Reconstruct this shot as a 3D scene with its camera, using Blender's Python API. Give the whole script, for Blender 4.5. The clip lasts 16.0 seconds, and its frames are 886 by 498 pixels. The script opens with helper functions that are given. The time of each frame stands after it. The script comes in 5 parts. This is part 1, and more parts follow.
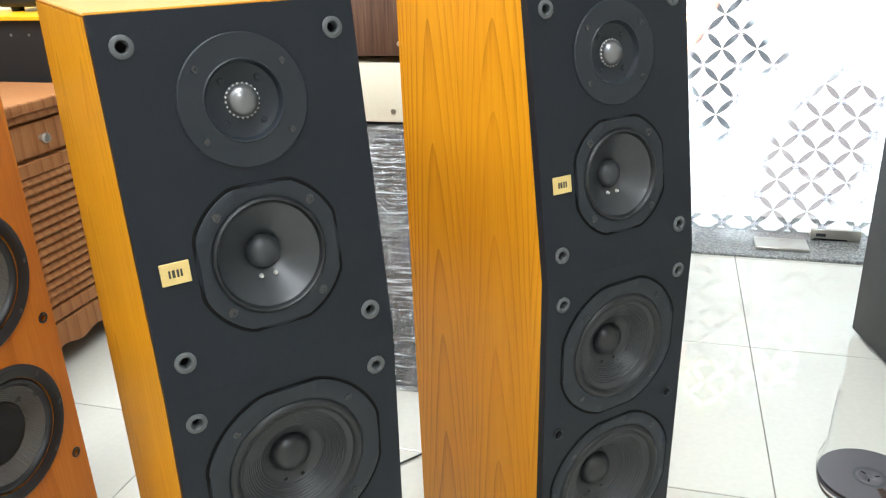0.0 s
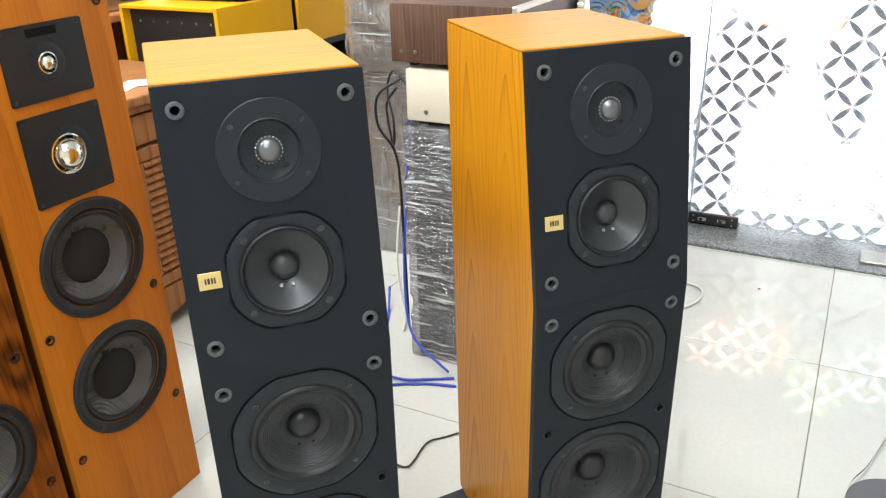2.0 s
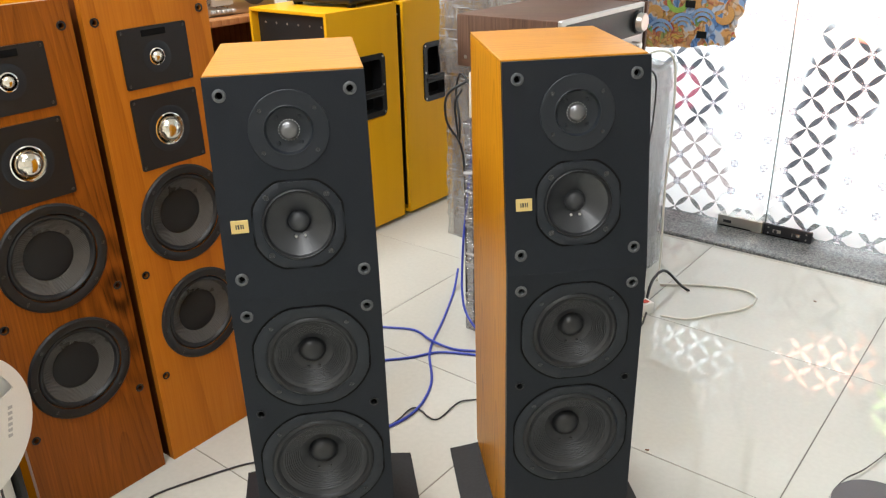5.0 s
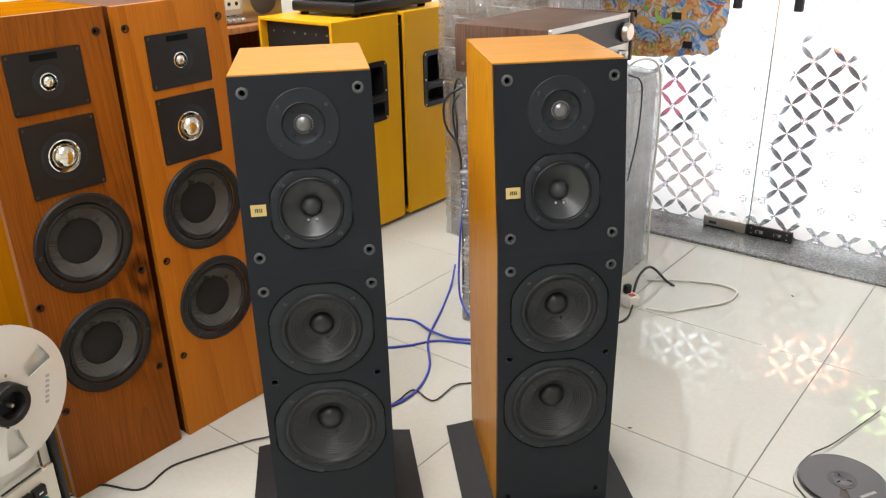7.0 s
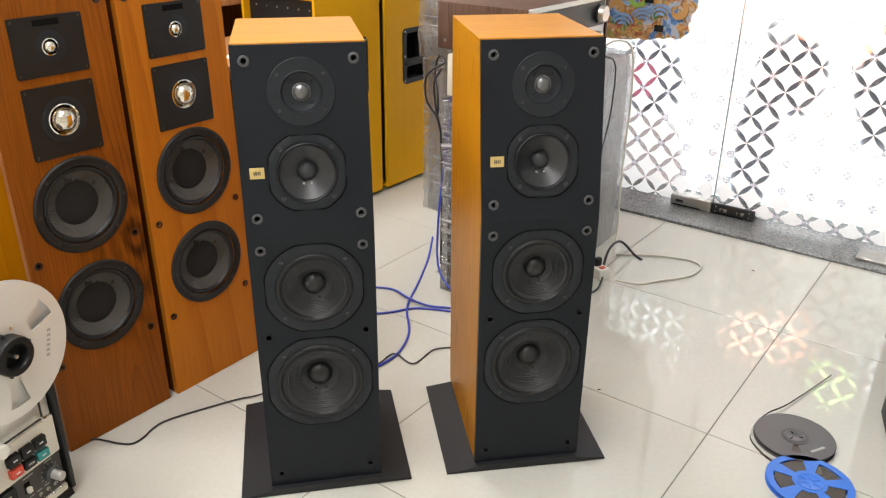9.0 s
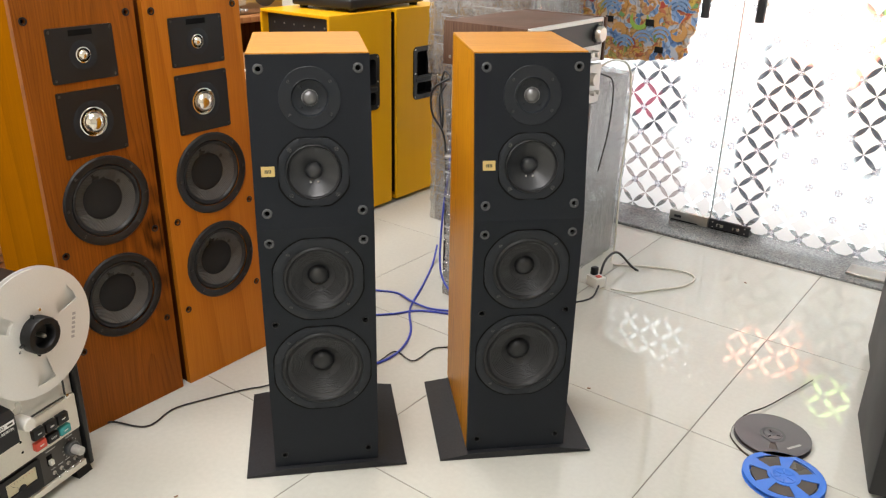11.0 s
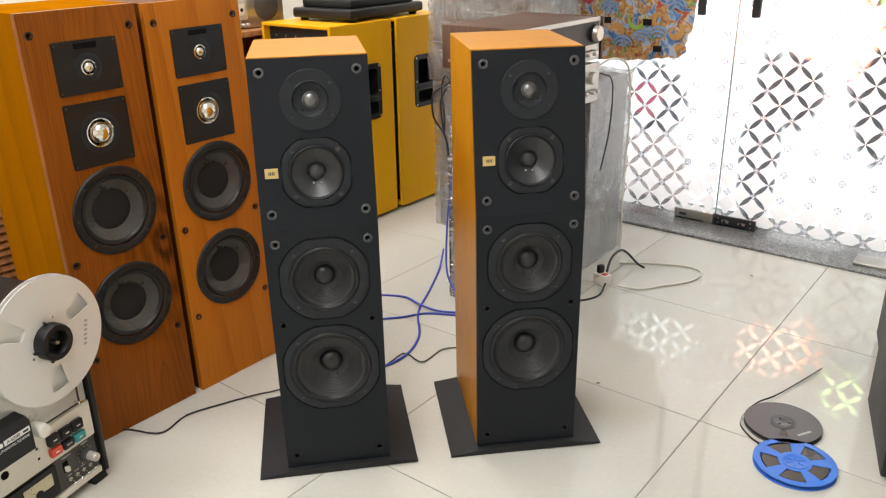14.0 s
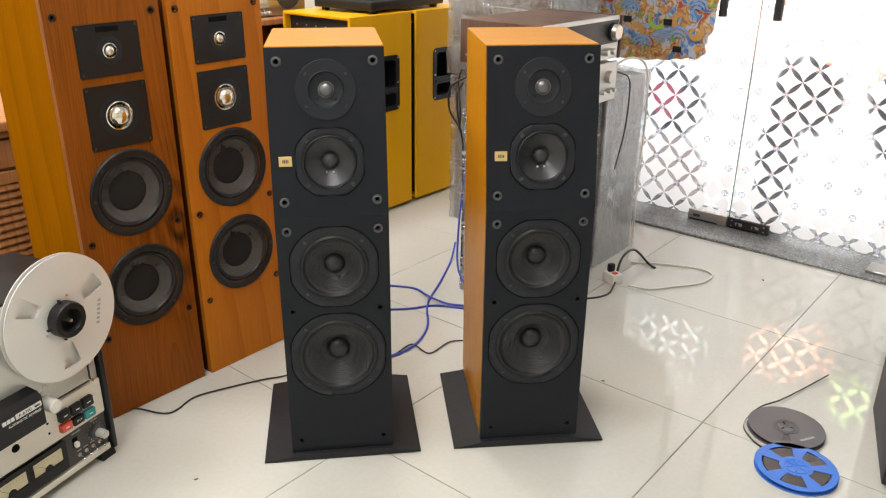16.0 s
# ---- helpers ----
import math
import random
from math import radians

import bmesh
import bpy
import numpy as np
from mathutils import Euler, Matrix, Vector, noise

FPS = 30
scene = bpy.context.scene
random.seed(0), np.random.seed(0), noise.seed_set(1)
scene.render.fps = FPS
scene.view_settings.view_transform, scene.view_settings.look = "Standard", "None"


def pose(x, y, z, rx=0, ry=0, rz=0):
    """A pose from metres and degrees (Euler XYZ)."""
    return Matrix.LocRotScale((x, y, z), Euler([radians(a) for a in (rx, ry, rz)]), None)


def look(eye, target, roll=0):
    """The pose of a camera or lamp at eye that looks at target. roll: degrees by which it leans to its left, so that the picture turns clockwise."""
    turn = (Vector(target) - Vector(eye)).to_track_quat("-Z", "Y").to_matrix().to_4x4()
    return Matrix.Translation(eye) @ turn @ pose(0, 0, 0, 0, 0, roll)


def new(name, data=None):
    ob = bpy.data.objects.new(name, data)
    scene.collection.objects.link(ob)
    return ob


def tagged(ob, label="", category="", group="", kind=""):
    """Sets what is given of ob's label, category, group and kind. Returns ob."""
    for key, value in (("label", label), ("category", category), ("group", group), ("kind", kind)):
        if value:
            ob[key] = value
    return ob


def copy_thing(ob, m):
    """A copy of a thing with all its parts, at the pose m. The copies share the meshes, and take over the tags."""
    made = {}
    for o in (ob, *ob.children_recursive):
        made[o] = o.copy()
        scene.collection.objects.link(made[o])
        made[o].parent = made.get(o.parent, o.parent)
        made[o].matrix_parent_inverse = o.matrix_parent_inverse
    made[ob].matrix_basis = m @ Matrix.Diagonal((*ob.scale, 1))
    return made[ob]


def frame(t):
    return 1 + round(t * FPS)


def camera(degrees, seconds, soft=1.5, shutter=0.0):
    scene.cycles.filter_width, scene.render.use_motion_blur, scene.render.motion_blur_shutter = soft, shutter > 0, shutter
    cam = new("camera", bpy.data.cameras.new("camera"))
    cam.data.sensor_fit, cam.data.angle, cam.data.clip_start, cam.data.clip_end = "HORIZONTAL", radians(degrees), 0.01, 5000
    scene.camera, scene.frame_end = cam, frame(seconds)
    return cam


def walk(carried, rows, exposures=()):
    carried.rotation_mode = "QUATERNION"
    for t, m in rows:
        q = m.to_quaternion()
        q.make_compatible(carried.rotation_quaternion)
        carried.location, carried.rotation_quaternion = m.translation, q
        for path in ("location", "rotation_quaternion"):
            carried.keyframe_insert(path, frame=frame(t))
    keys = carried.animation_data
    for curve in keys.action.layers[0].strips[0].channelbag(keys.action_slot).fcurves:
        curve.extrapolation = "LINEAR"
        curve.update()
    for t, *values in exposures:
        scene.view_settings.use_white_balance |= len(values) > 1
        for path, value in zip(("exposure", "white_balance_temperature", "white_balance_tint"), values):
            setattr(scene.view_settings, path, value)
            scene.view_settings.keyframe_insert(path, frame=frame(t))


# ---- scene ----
cam = camera(58.0, 16.0, 1.25)
PATH = [
    (0, (0.013, 0.007, 0.969), (-0.501, 1.798, 0.242), -1.8),
    (0.5, (0.049, -0.002, 1.01), (-0.535, 1.761, 0.269), -1.9),
    (1, (0.103, -0.014, 1.046), (-0.562, 1.711, 0.285), -1.8),
    (1.5, (0.159, -0.024, 1.072), (-0.598, 1.653, 0.287), -1.6),
    (2, (0.226, -0.035, 1.098), (-0.63, 1.579, 0.284), -1.5),
    (2.5, (0.276, -0.02, 1.113), (-0.67, 1.531, 0.276), -1.4),
    (3, (0.322, 0.013, 1.125), (-0.696, 1.509, 0.273), -1.4),
    (3.5, (0.384, 0.015, 1.144), (-0.69, 1.473, 0.295), -1.4),
    (4, (0.451, -0.026, 1.151), (-0.663, 1.408, 0.314), -1.6),
    (4.5, (0.5, -0.071, 1.14), (-0.648, 1.349, 0.324), -1.6),
    (7, (0.634, -0.223, 1.154), (-0.523, 1.213, 0.379), -1.1),
    (7.5, (0.64, -0.237, 1.14), (-0.492, 1.213, 0.354), -0.6),
    (8, (0.644, -0.258, 1.145), (-0.458, 1.205, 0.342), -0.0),
    (8.5, (0.648, -0.291, 1.155), (-0.431, 1.182, 0.336), 0.6),
    (11, (0.774, -0.398, 1.162), (-0.351, 1.067, 0.394), 1.3),
    (11.5, (0.791, -0.42, 1.147), (-0.344, 1.05, 0.403), 0.8),
    (12, (0.8, -0.422, 1.134), (-0.339, 1.05, 0.401), 0.4),
    (12.5, (0.803, -0.422, 1.133), (-0.338, 1.05, 0.403), -0.1),
    (13, (0.804, -0.42, 1.136), (-0.34, 1.047, 0.402), -0.6),
    (13.5, (0.805, -0.418, 1.135), (-0.343, 1.046, 0.4), -0.9),
    (14, (0.805, -0.415, 1.136), (-0.348, 1.044, 0.4), -0.9),
    (14.5, (0.804, -0.417, 1.136), (-0.354, 1.038, 0.399), -0.7),
    (15, (0.806, -0.419, 1.134), (-0.359, 1.03, 0.397), -0.3),
    (15.5, (0.806, -0.418, 1.134), (-0.366, 1.024, 0.395), 0.3),
    (16, (0.823, -0.419, 1.14), (-0.355, 1.012, 0.389), 0.7),
]
walk(cam, [(t, look(eye, target, roll)) for t, eye, target, roll in PATH],
     exposures=[(0, 0.46, 5800, 4), (1.5, 0.38, 5850, 5), (3.5, 0.15, 6050, 7), (7, 0.02, 6300, 10), (11, -0.08, 6450, 11), (16, -0.10, 6450, 11)])

# ---- world and light ----
world = bpy.data.worlds.new("sky")
scene.world = world
world.use_nodes = True
wn = world.node_tree.nodes
sky = wn.new("ShaderNodeTexSky")
sky.sky_type, sky.sun_disc = "NISHITA", False
sky.sun_elevation, sky.sun_rotation = radians(46), radians(-28)
world.node_tree.links.new(sky.outputs[0], wn["Background"].inputs[0])
wn["Background"].inputs[1].default_value = 0.10

sun = new("sun", bpy.data.lights.new("sun", "SUN"))
sun.data.energy, sun.data.angle, sun.data.color = 0.35, radians(0.5), (1.0, 0.93, 0.82)
sun.matrix_world = look((-2.0, 6.0, 5.0), (0.30, 1.7, 0.0))


def ceiling_lamp(x, y, power, size=0.5):
    lamp = new("ceiling_panel_lamp", bpy.data.lights.new("ceiling_panel_lamp", "AREA"))
    lamp.data.energy, lamp.data.shape, lamp.data.size = power, "SQUARE", size
    lamp.data.color = (1.0, 0.97, 0.945)
    lamp.matrix_world = pose(x, y, 2.80)
    return lamp


LAMPS = [(-1.6, -0.6), (-1.6, 1.4), (0.6, -1.3), (-0.2, 0.0), (1.9, -0.6), (1.9, 1.4)]
for lx, ly in LAMPS:
    ceiling_lamp(lx, ly, 53 if lx < -1 else 39 if lx < 1 else 2.0, 0.9)


# ---- materials ----
def mat(name, color=(0.5, 0.5, 0.5), rough=0.5, metal=0.0, spec=0.5):
    m = bpy.data.materials.new(name)
    m.use_nodes = True
    b = m.node_tree.nodes["Principled BSDF"]
    b.inputs["Base Color"].default_value = (*color, 1)
    b.inputs["Roughness"].default_value = rough
    b.inputs["Metallic"].default_value = metal
    b.inputs["Specular IOR Level"].default_value = spec
    return m


def nd(m, kind, **sets):
    n = m.node_tree.nodes.new(kind)
    for k, v in sets.items():
        n.inputs[k.replace("_", " ")].default_value = v
    return n


def ln(m, a, b):
    m.node_tree.links.new(a, b)


def coords(m, scale=(1, 1, 1), turn=(0, 0, 0), shift=(0, 0, 0)):
    tc = nd(m, "ShaderNodeTexCoord")
    mp = nd(m, "ShaderNodeMapping", Scale=scale, Rotation=turn, Location=shift)
    ln(m, tc.outputs["Object"], mp.inputs[0])
    return mp.outputs[0]


def ramp(m, fac, stops):
    r = nd(m, "ShaderNodeValToRGB")
    e = r.color_ramp.elements
    while len(e) < len(stops):
        e.new(0.5)
    for el, (p, c) in zip(e, stops):
        el.position, el.color = p, (*c, 1)
    ln(m, fac, r.inputs[0])
    return r.outputs[0]


def bump(m, height, strength, dist=0.002):
    b = nd(m, "ShaderNodeBump", Strength=strength, Distance=dist)
    ln(m, height, b.inputs["Height"])
    ln(m, b.outputs[0], m.node_tree.nodes["Principled BSDF"].inputs["Normal"])


def speckled(name, color, rough, var=0.15, scale=60.0, strength=0.15, metal=0.0, spec=0.5, rvar=0.12):
    """A plain surface with two scales of soft variation in tone, gloss and relief."""
    m = mat(name, color, rough, metal, spec)
    b = m.node_tree.nodes["Principled BSDF"]
    p = coords(m)
    big = nd(m, "ShaderNodeTexNoise", Scale=scale / 9, Detail=4.0)
    small = nd(m, "ShaderNodeTexNoise", Scale=scale * 6, Detail=3.0)
    ln(m, p, big.inputs[0]), ln(m, p, small.inputs[0])
    mix = nd(m, "ShaderNodeMath")
    mix.operation = "ADD"
    ln(m, big.outputs[0], mix.inputs[0]), ln(m, small.outputs[0], mix.inputs[1])
    half = nd(m, "ShaderNodeMath")
    half.operation, half.inputs[1].default_value = "MULTIPLY", 0.5
    ln(m, mix.outputs[0], half.inputs[0])
    lo, hi = [tuple(min(1, c * k) for c in color) for k in (1 - var, 1 + var)]
    ln(m, ramp(m, half.outputs[0], [(0.3, lo), (0.7, hi)]), b.inputs["Base Color"])
    rr = nd(m, "ShaderNodeMapRange")
    rr.inputs[3].default_value, rr.inputs[4].default_value = max(0.02, rough - rvar), min(1, rough + rvar)
    ln(m, big.outputs[0], rr.inputs[0])
    ln(m, rr.outputs[0], b.inputs["Roughness"])
    bump(m, small.outputs[0], strength, 0.001)
    return m


def wood(name, dark, mid, light, ring=26.0, tilt=(0.03, 0.05, 0.0), shift=(0.0, 0.0, 0.0), rough=0.35, grain=0.5, contrast=1.0, sharp=3.0, swirl=2.6):
    """Veneer: growth rings cut lengthwise, fine pores along z, slow change of tone."""
    m = mat(name, mid, rough, spec=0.14)
    b = m.node_tree.nodes["Principled BSDF"]
    p = coords(m, (1, 1, 1), tilt, shift)
    wave = nd(m, "ShaderNodeTexWave", Scale=ring, Distortion=swirl, Detail=2.0, Detail_Scale=1.5)
    wave.wave_type, wave.rings_direction, wave.wave_profile = "RINGS", "Z", "SAW"
    stretched = coords(m, (1, 1, 0.16), tilt, shift)
    ln(m, stretched, wave.inputs[0])
    fine = nd(m, "ShaderNodeTexNoise", Scale=260.0, Detail=3.0)
    ln(m, coords(m, (1, 1, 0.025)), fine.inputs[0])
    slow = nd(m, "ShaderNodeTexNoise", Scale=7.0, Detail=2.0)
    ln(m, coords(m, (1, 1, 0.3)), slow.inputs[0])
    a = nd(m, "ShaderNodeMath")
    a.operation, a.inputs[1].default_value = "MULTIPLY", grain
    late = nd(m, "ShaderNodeMath")
    late.operation, late.inputs[1].default_value = "POWER", sharp
    ln(m, wave.outputs["Fac"], late.inputs[0])
    ln(m, late.outputs[0], a.inputs[0])
    c = nd(m, "ShaderNodeMath")
    c.operation, c.inputs[1].default_value = "MULTIPLY_ADD", 0.55 * contrast
    ln(m, fine.outputs[0], c.inputs[0]), ln(m, a.outputs[0], c.inputs[2])
    d = nd(m, "ShaderNodeMath")
    d.operation, d.inputs[1].default_value = "MULTIPLY_ADD", 0.45
    ln(m, slow.outputs[0], d.inputs[0]), ln(m, c.outputs[0], d.inputs[2])
    ln(m, ramp(m, d.outputs[0], [(0.30, light), (0.58, mid), (0.98, dark)]), b.inputs["Base Color"])
    bump(m, c.outputs[0], 0.12, 0.0006)
    return m




def flame_wood(name, dark, mid, light, across, along, axes, rough, lines=1.0, cloud=0.25, figure=None):
    """Flat-sawn veneer: nested flames of thin late-wood lines round evenly spaced axes, with fine pores."""
    m = mat(name, mid, rough, spec=0.14)
    b = m.node_tree.nodes["Principled BSDF"]

    def op(kind, x, y=None, z=None):
        n = nd(m, "ShaderNodeMath")
        n.operation = kind
        for k, v in enumerate((x, y, z)):
            if v is None:
                continue
            if isinstance(v, (int, float)):
                n.inputs[k].default_value = v
            else:
                ln(m, v, n.inputs[k])
        return n.outputs[0]

    sep = nd(m, "ShaderNodeSeparateXYZ")
    ln(m, coords(m), sep.inputs[0])
    grow = [1.0, 1.0, 1.0]
    grow["XYZ".index(along)] = 0.12
    wob = nd(m, "ShaderNodeTexNoise", Scale=16.0, Detail=3.0)
    ln(m, coords(m, grow), wob.inputs[0])
    slow = nd(m, "ShaderNodeTexNoise", Scale=5.0, Detail=2.0)
    grow["XYZ".index(along)] = 0.35
    ln(m, coords(m, grow), slow.inputs[0])
    fine = nd(m, "ShaderNodeTexNoise", Scale=300.0, Detail=3.0)
    grow["XYZ".index(along)] = 0.02
    ln(m, coords(m, grow), fine.inputs[0])
    start, gap = axes
    u = op("PINGPONG", op("ADD", op("MULTIPLY_ADD", wob.outputs[0], 0.022, -0.011), op("SUBTRACT", sep.outputs[across], start)), gap)
    f = op("MULTIPLY_ADD", op("POWER", u, 1.7), 330.0, op("MULTIPLY", sep.outputs[along], 6.5))
    f = op("MULTIPLY_ADD", slow.outputs[0], 2.6, f)
    late = op("POWER", op("FRACT", f), 3.5)
    late = op("MULTIPLY", late, op("MULTIPLY", op("POWER", slow.outputs[0], 1.5), 1.35 * lines))
    if figure:
        # a dark burl-like swirl beside the drivers
        curl = nd(m, "ShaderNodeTexWave", Scale=9.0, Distortion=7.0, Detail=3.0, Detail_Scale=1.6)
        curl.wave_type, curl.rings_direction = "RINGS", "Y"
        ln(m, coords(m, (1.0, 1.0, 0.45), shift=figure), curl.inputs[0])
        near = nd(m, "ShaderNodeTexGradient")
        near.gradient_type = "SPHERICAL"
        ln(m, coords(m, (7.0, 0.1, 3.6), shift=(figure[0] * 7.0, 0.0, figure[2] * 8.0)), near.inputs[0])
        late = op("MULTIPLY_ADD", op("MULTIPLY", curl.outputs["Fac"], near.outputs["Fac"]), 0.36, late)
    tone = op("MULTIPLY_ADD", fine.outputs[0], 0.42, op("MULTIPLY_ADD", wob.outputs[0], cloud, op("MULTIPLY_ADD", slow.outputs[0], cloud - 0.25, late)))
    ln(m, ramp(m, tone, [(0.24, light), (0.42, mid), (0.95, dark)]), b.inputs["Base Color"])
    bump(m, tone, 0.10, 0.0005)
    return m


M_OAK = flame_wood("orange_oak_veneer", (0.15, 0.048, 0.002), (0.50, 0.208, 0.004), (0.56, 0.250, 0.006), "Y", "Z", (0.095, 0.075), 0.36, 0.62)
M_OAK_TOP = flame_wood("oak_top_veneer", (0.26, 0.085, 0.006), (0.44, 0.185, 0.014), (0.49, 0.215, 0.018), "Y", "X", (0.14, 0.20), 0.34, 0.8)
M_WALNUT = flame_wood("brown_red_veneer", (0.024, 0.006, 0.001), (0.255, 0.072, 0.006), (0.38, 0.122, 0.011), "X", "Z", (0.055, 0.17), 0.34, 0.30, 0.42, (-0.110, 0.0, -0.1935))
M_CHERRY = wood("orange_walnut_veneer", (0.24, 0.066, 0.004), (0.40, 0.126, 0.008), (0.47, 0.165, 0.012), ring=3.5, tilt=(0.0, 0.5, 0.3), shift=(0.1, 0.02, 0.5), rough=0.36, grain=0.22)
# side veneer darkened: shade of the narrow gap is put into its colour
M_SHADED_SIDE = wood("shaded_walnut_side", (0.040, 0.011, 0.003), (0.085, 0.024, 0.005), (0.125, 0.036, 0.007), ring=4, rough=0.5, grain=0.25)
M_WALNUT_EDGE = wood("orange_veneer_side", (0.175, 0.060, 0.001), (0.245, 0.085, 0.001), (0.285, 0.102, 0.001), ring=4, rough=0.62, grain=0.25)
M_WALNUT_EDGE.node_tree.nodes["Principled BSDF"].inputs["Specular IOR Level"].default_value = 0.0
M_YELLOW = wood("yellow_ochre_lacquer", (0.56, 0.265, 0.003), (0.68, 0.335, 0.004), (0.72, 0.37, 0.006), ring=5, rough=0.34, grain=0.07, contrast=0.28)
M_CABINET = wood("brown_cabinet_wood", (0.17, 0.062, 0.020), (0.34, 0.148, 0.055), (0.42, 0.205, 0.082), ring=12, tilt=(0.0, 0.0, 0.0), rough=0.4, grain=0.3)
M_DARKWOOD = wood("dark_brown_wood_grain", (0.045, 0.026, 0.018), (0.11, 0.062, 0.042), (0.17, 0.105, 0.075), ring=6, tilt=(0.04, 0.03, 0.0), rough=0.42, grain=0.10, contrast=1.5)
M_BAFFLE = speckled("black_baffle_vinyl", (0.0082, 0.0106, 0.0148), 0.46, 0.15, 70, 0.2, spec=0.22)
M_PLATE = speckled("black_base_board", (0.0125, 0.0135, 0.0160), 0.55, 0.4, 30, 0.3, spec=0.35)
M_FRAME = speckled("black_driver_frame", (0.0130, 0.0160, 0.0205), 0.40, 0.12, 90, 0.12, spec=0.28)
M_RUBBER = speckled("black_rubber_surround", (0.0095, 0.0100, 0.0110), 0.42, 0.15, 90, 0.08, spec=0.35)
M_FELT = speckled("matt_black_dust_cap", (0.0120, 0.0122, 0.0128), 0.62, 0.18, 120, 0.3, spec=0.25)
M_CONE_MID = speckled("dark_polymer_cone", (0.017, 0.019, 0.022), 0.34, 0.12, 50, 0.05, spec=0.55)
M_CONE = speckled("charcoal_woofer_cone", (0.021, 0.022, 0.024), 0.46, 0.15, 50, 0.06, spec=0.4)
M_DOME_MID = speckled("grey_dust_dome", (0.026, 0.028, 0.032), 0.40, 0.15, 60, 0.04)
M_DOME = speckled("black_dust_dome", (0.0085, 0.0090, 0.0105), 0.36, 0.15, 60, 0.04)
M_HOLE = mat("black_recess", (0.004, 0.004, 0.004), 0.8, 0, 0.1)
M_GREYRING = speckled("dark_grey_plastic", (0.060, 0.064, 0.067), 0.45, 0.12, 90, 0.1)
M_SCREW = mat("blackened_screw", (0.06, 0.06, 0.062), 0.28, 0.7)
M_SILVER = speckled("brushed_aluminium", (0.52, 0.51, 0.49), 0.36, 0.06, 60, 0.05, metal=0.5)
M_REEL = speckled("brushed_reel_aluminium", (0.74, 0.73, 0.70), 0.38, 0.05, 60, 0.05, metal=0.25)
M_CHROME = mat("chrome", (0.80, 0.79, 0.76), 0.08, 1.0)
M_POLISHDOME = speckled("polished_metal_dome", (0.74, 0.70, 0.62), 0.14, 0.05, 60, 0.02, metal=1.0, rvar=0.04)
M_TITAN = speckled("grey_titanium_dome", (0.16, 0.16, 0.165), 0.34, 0.1, 120, 0.1, metal=0.8)
M_WHITEDOT = mat("white_bead", (0.52, 0.52, 0.51), 0.4)
M_GOLD = speckled("pale_gold_plate", (0.66, 0.50, 0.20), 0.38, 0.08, 90, 0.05, metal=0.55)
M_INK = mat("dark_print", (0.03, 0.028, 0.02), 0.5)
M_PRINT_WHITE = mat("white_print", (0.72, 0.72, 0.70), 0.5)
M_PRINT_GREY = mat("grey_print", (0.40, 0.40, 0.40), 0.5)
M_WEAVE = speckled("grey_woven_cone", (0.056, 0.054, 0.051), 0.30, 0.2, 100, 0.2)
weave = nd(M_WEAVE, "ShaderNodeTexWave", Scale=110.0, Distortion=0.4)
weave.bands_direction = "DIAGONAL"
ln(M_WEAVE, coords(M_WEAVE), weave.inputs[0])
bump(M_WEAVE, weave.outputs["Fac"], 0.6, 0.0012)
M_BLACK = speckled("black_plastic", (0.0085, 0.0088, 0.0098), 0.40, 0.2, 60, 0.12, spec=0.35)
M_BLACKBOX = speckled("black_painted_cabinet", (0.010, 0.010, 0.011), 0.55, 0.2, 50, 0.2)
M_CREAM = speckled("cream_painted_metal", (0.66, 0.62, 0.50), 0.45, 0.05, 40, 0.05)
M_PANEL = speckled("satin_silver_panel", (0.72, 0.69, 0.61), 0.36, 0.05, 50, 0.05, metal=0.15)
M_TRANSPORT = speckled("satin_aluminium_transport", (0.62, 0.61, 0.57), 0.28, 0.06, 40, 0.04, metal=0.55)
M_CHARCOAL = speckled("charcoal_panel", (0.055, 0.050, 0.045), 0.42, 0.12, 60, 0.08)
M_METER = speckled("cream_meter_face", (0.72, 0.66, 0.45), 0.5, 0.05, 40, 0.02)
M_RED = speckled("red_button", (0.62, 0.075, 0.045), 0.4, 0.08, 60, 0.02)
M_TEAL = speckled("teal_button", (0.035, 0.27, 0.28), 0.4, 0.08, 60, 0.02)
M_BLUE = speckled("blue_plastic", (0.035, 0.16, 0.62), 0.35, 0.08, 60, 0.03)
M_REELGREY = speckled("dark_grey_reel_plastic", (0.085, 0.080, 0.088), 0.38, 0.1, 60, 0.05)
M_TAPE = speckled("brown_magnetic_tape", (0.045, 0.030, 0.022), 0.30, 0.15, 60, 0.02)
M_CABLE_BLUE = speckled("blue_cable_jacket", (0.035, 0.06, 0.42), 0.4, 0.2, 90, 0.05)
M_CABLE_BLACK = mat("black_cable_jacket", (0.014, 0.014, 0.015), 0.45)
M_CABLE_WHITE = mat("off_white_cable_jacket", (0.62, 0.60, 0.52), 0.45)
M_WHITE = speckled("white_plastic", (0.74, 0.72, 0.66), 0.4, 0.05, 60, 0.03)
M_WALL = speckled("cream_wall_paint", (0.72, 0.69, 0.62), 0.7, 0.04, 30, 0.1)
M_CEIL = speckled("white_ceiling_paint", (0.80, 0.79, 0.76), 0.8, 0.03, 30, 0.05)
M_GROUT = speckled("grey_grout", (0.19, 0.175, 0.15), 0.8, 0.15, 60, 0.2)
M_METAL_DARK = speckled("dark_door_metal", (0.06, 0.06, 0.065), 0.35, 0.15, 60, 0.05, metal=0.8)
M_EDGE = speckled("grey_glass_edge", (0.20, 0.22, 0.22), 0.3, 0.2, 20, 0.05)
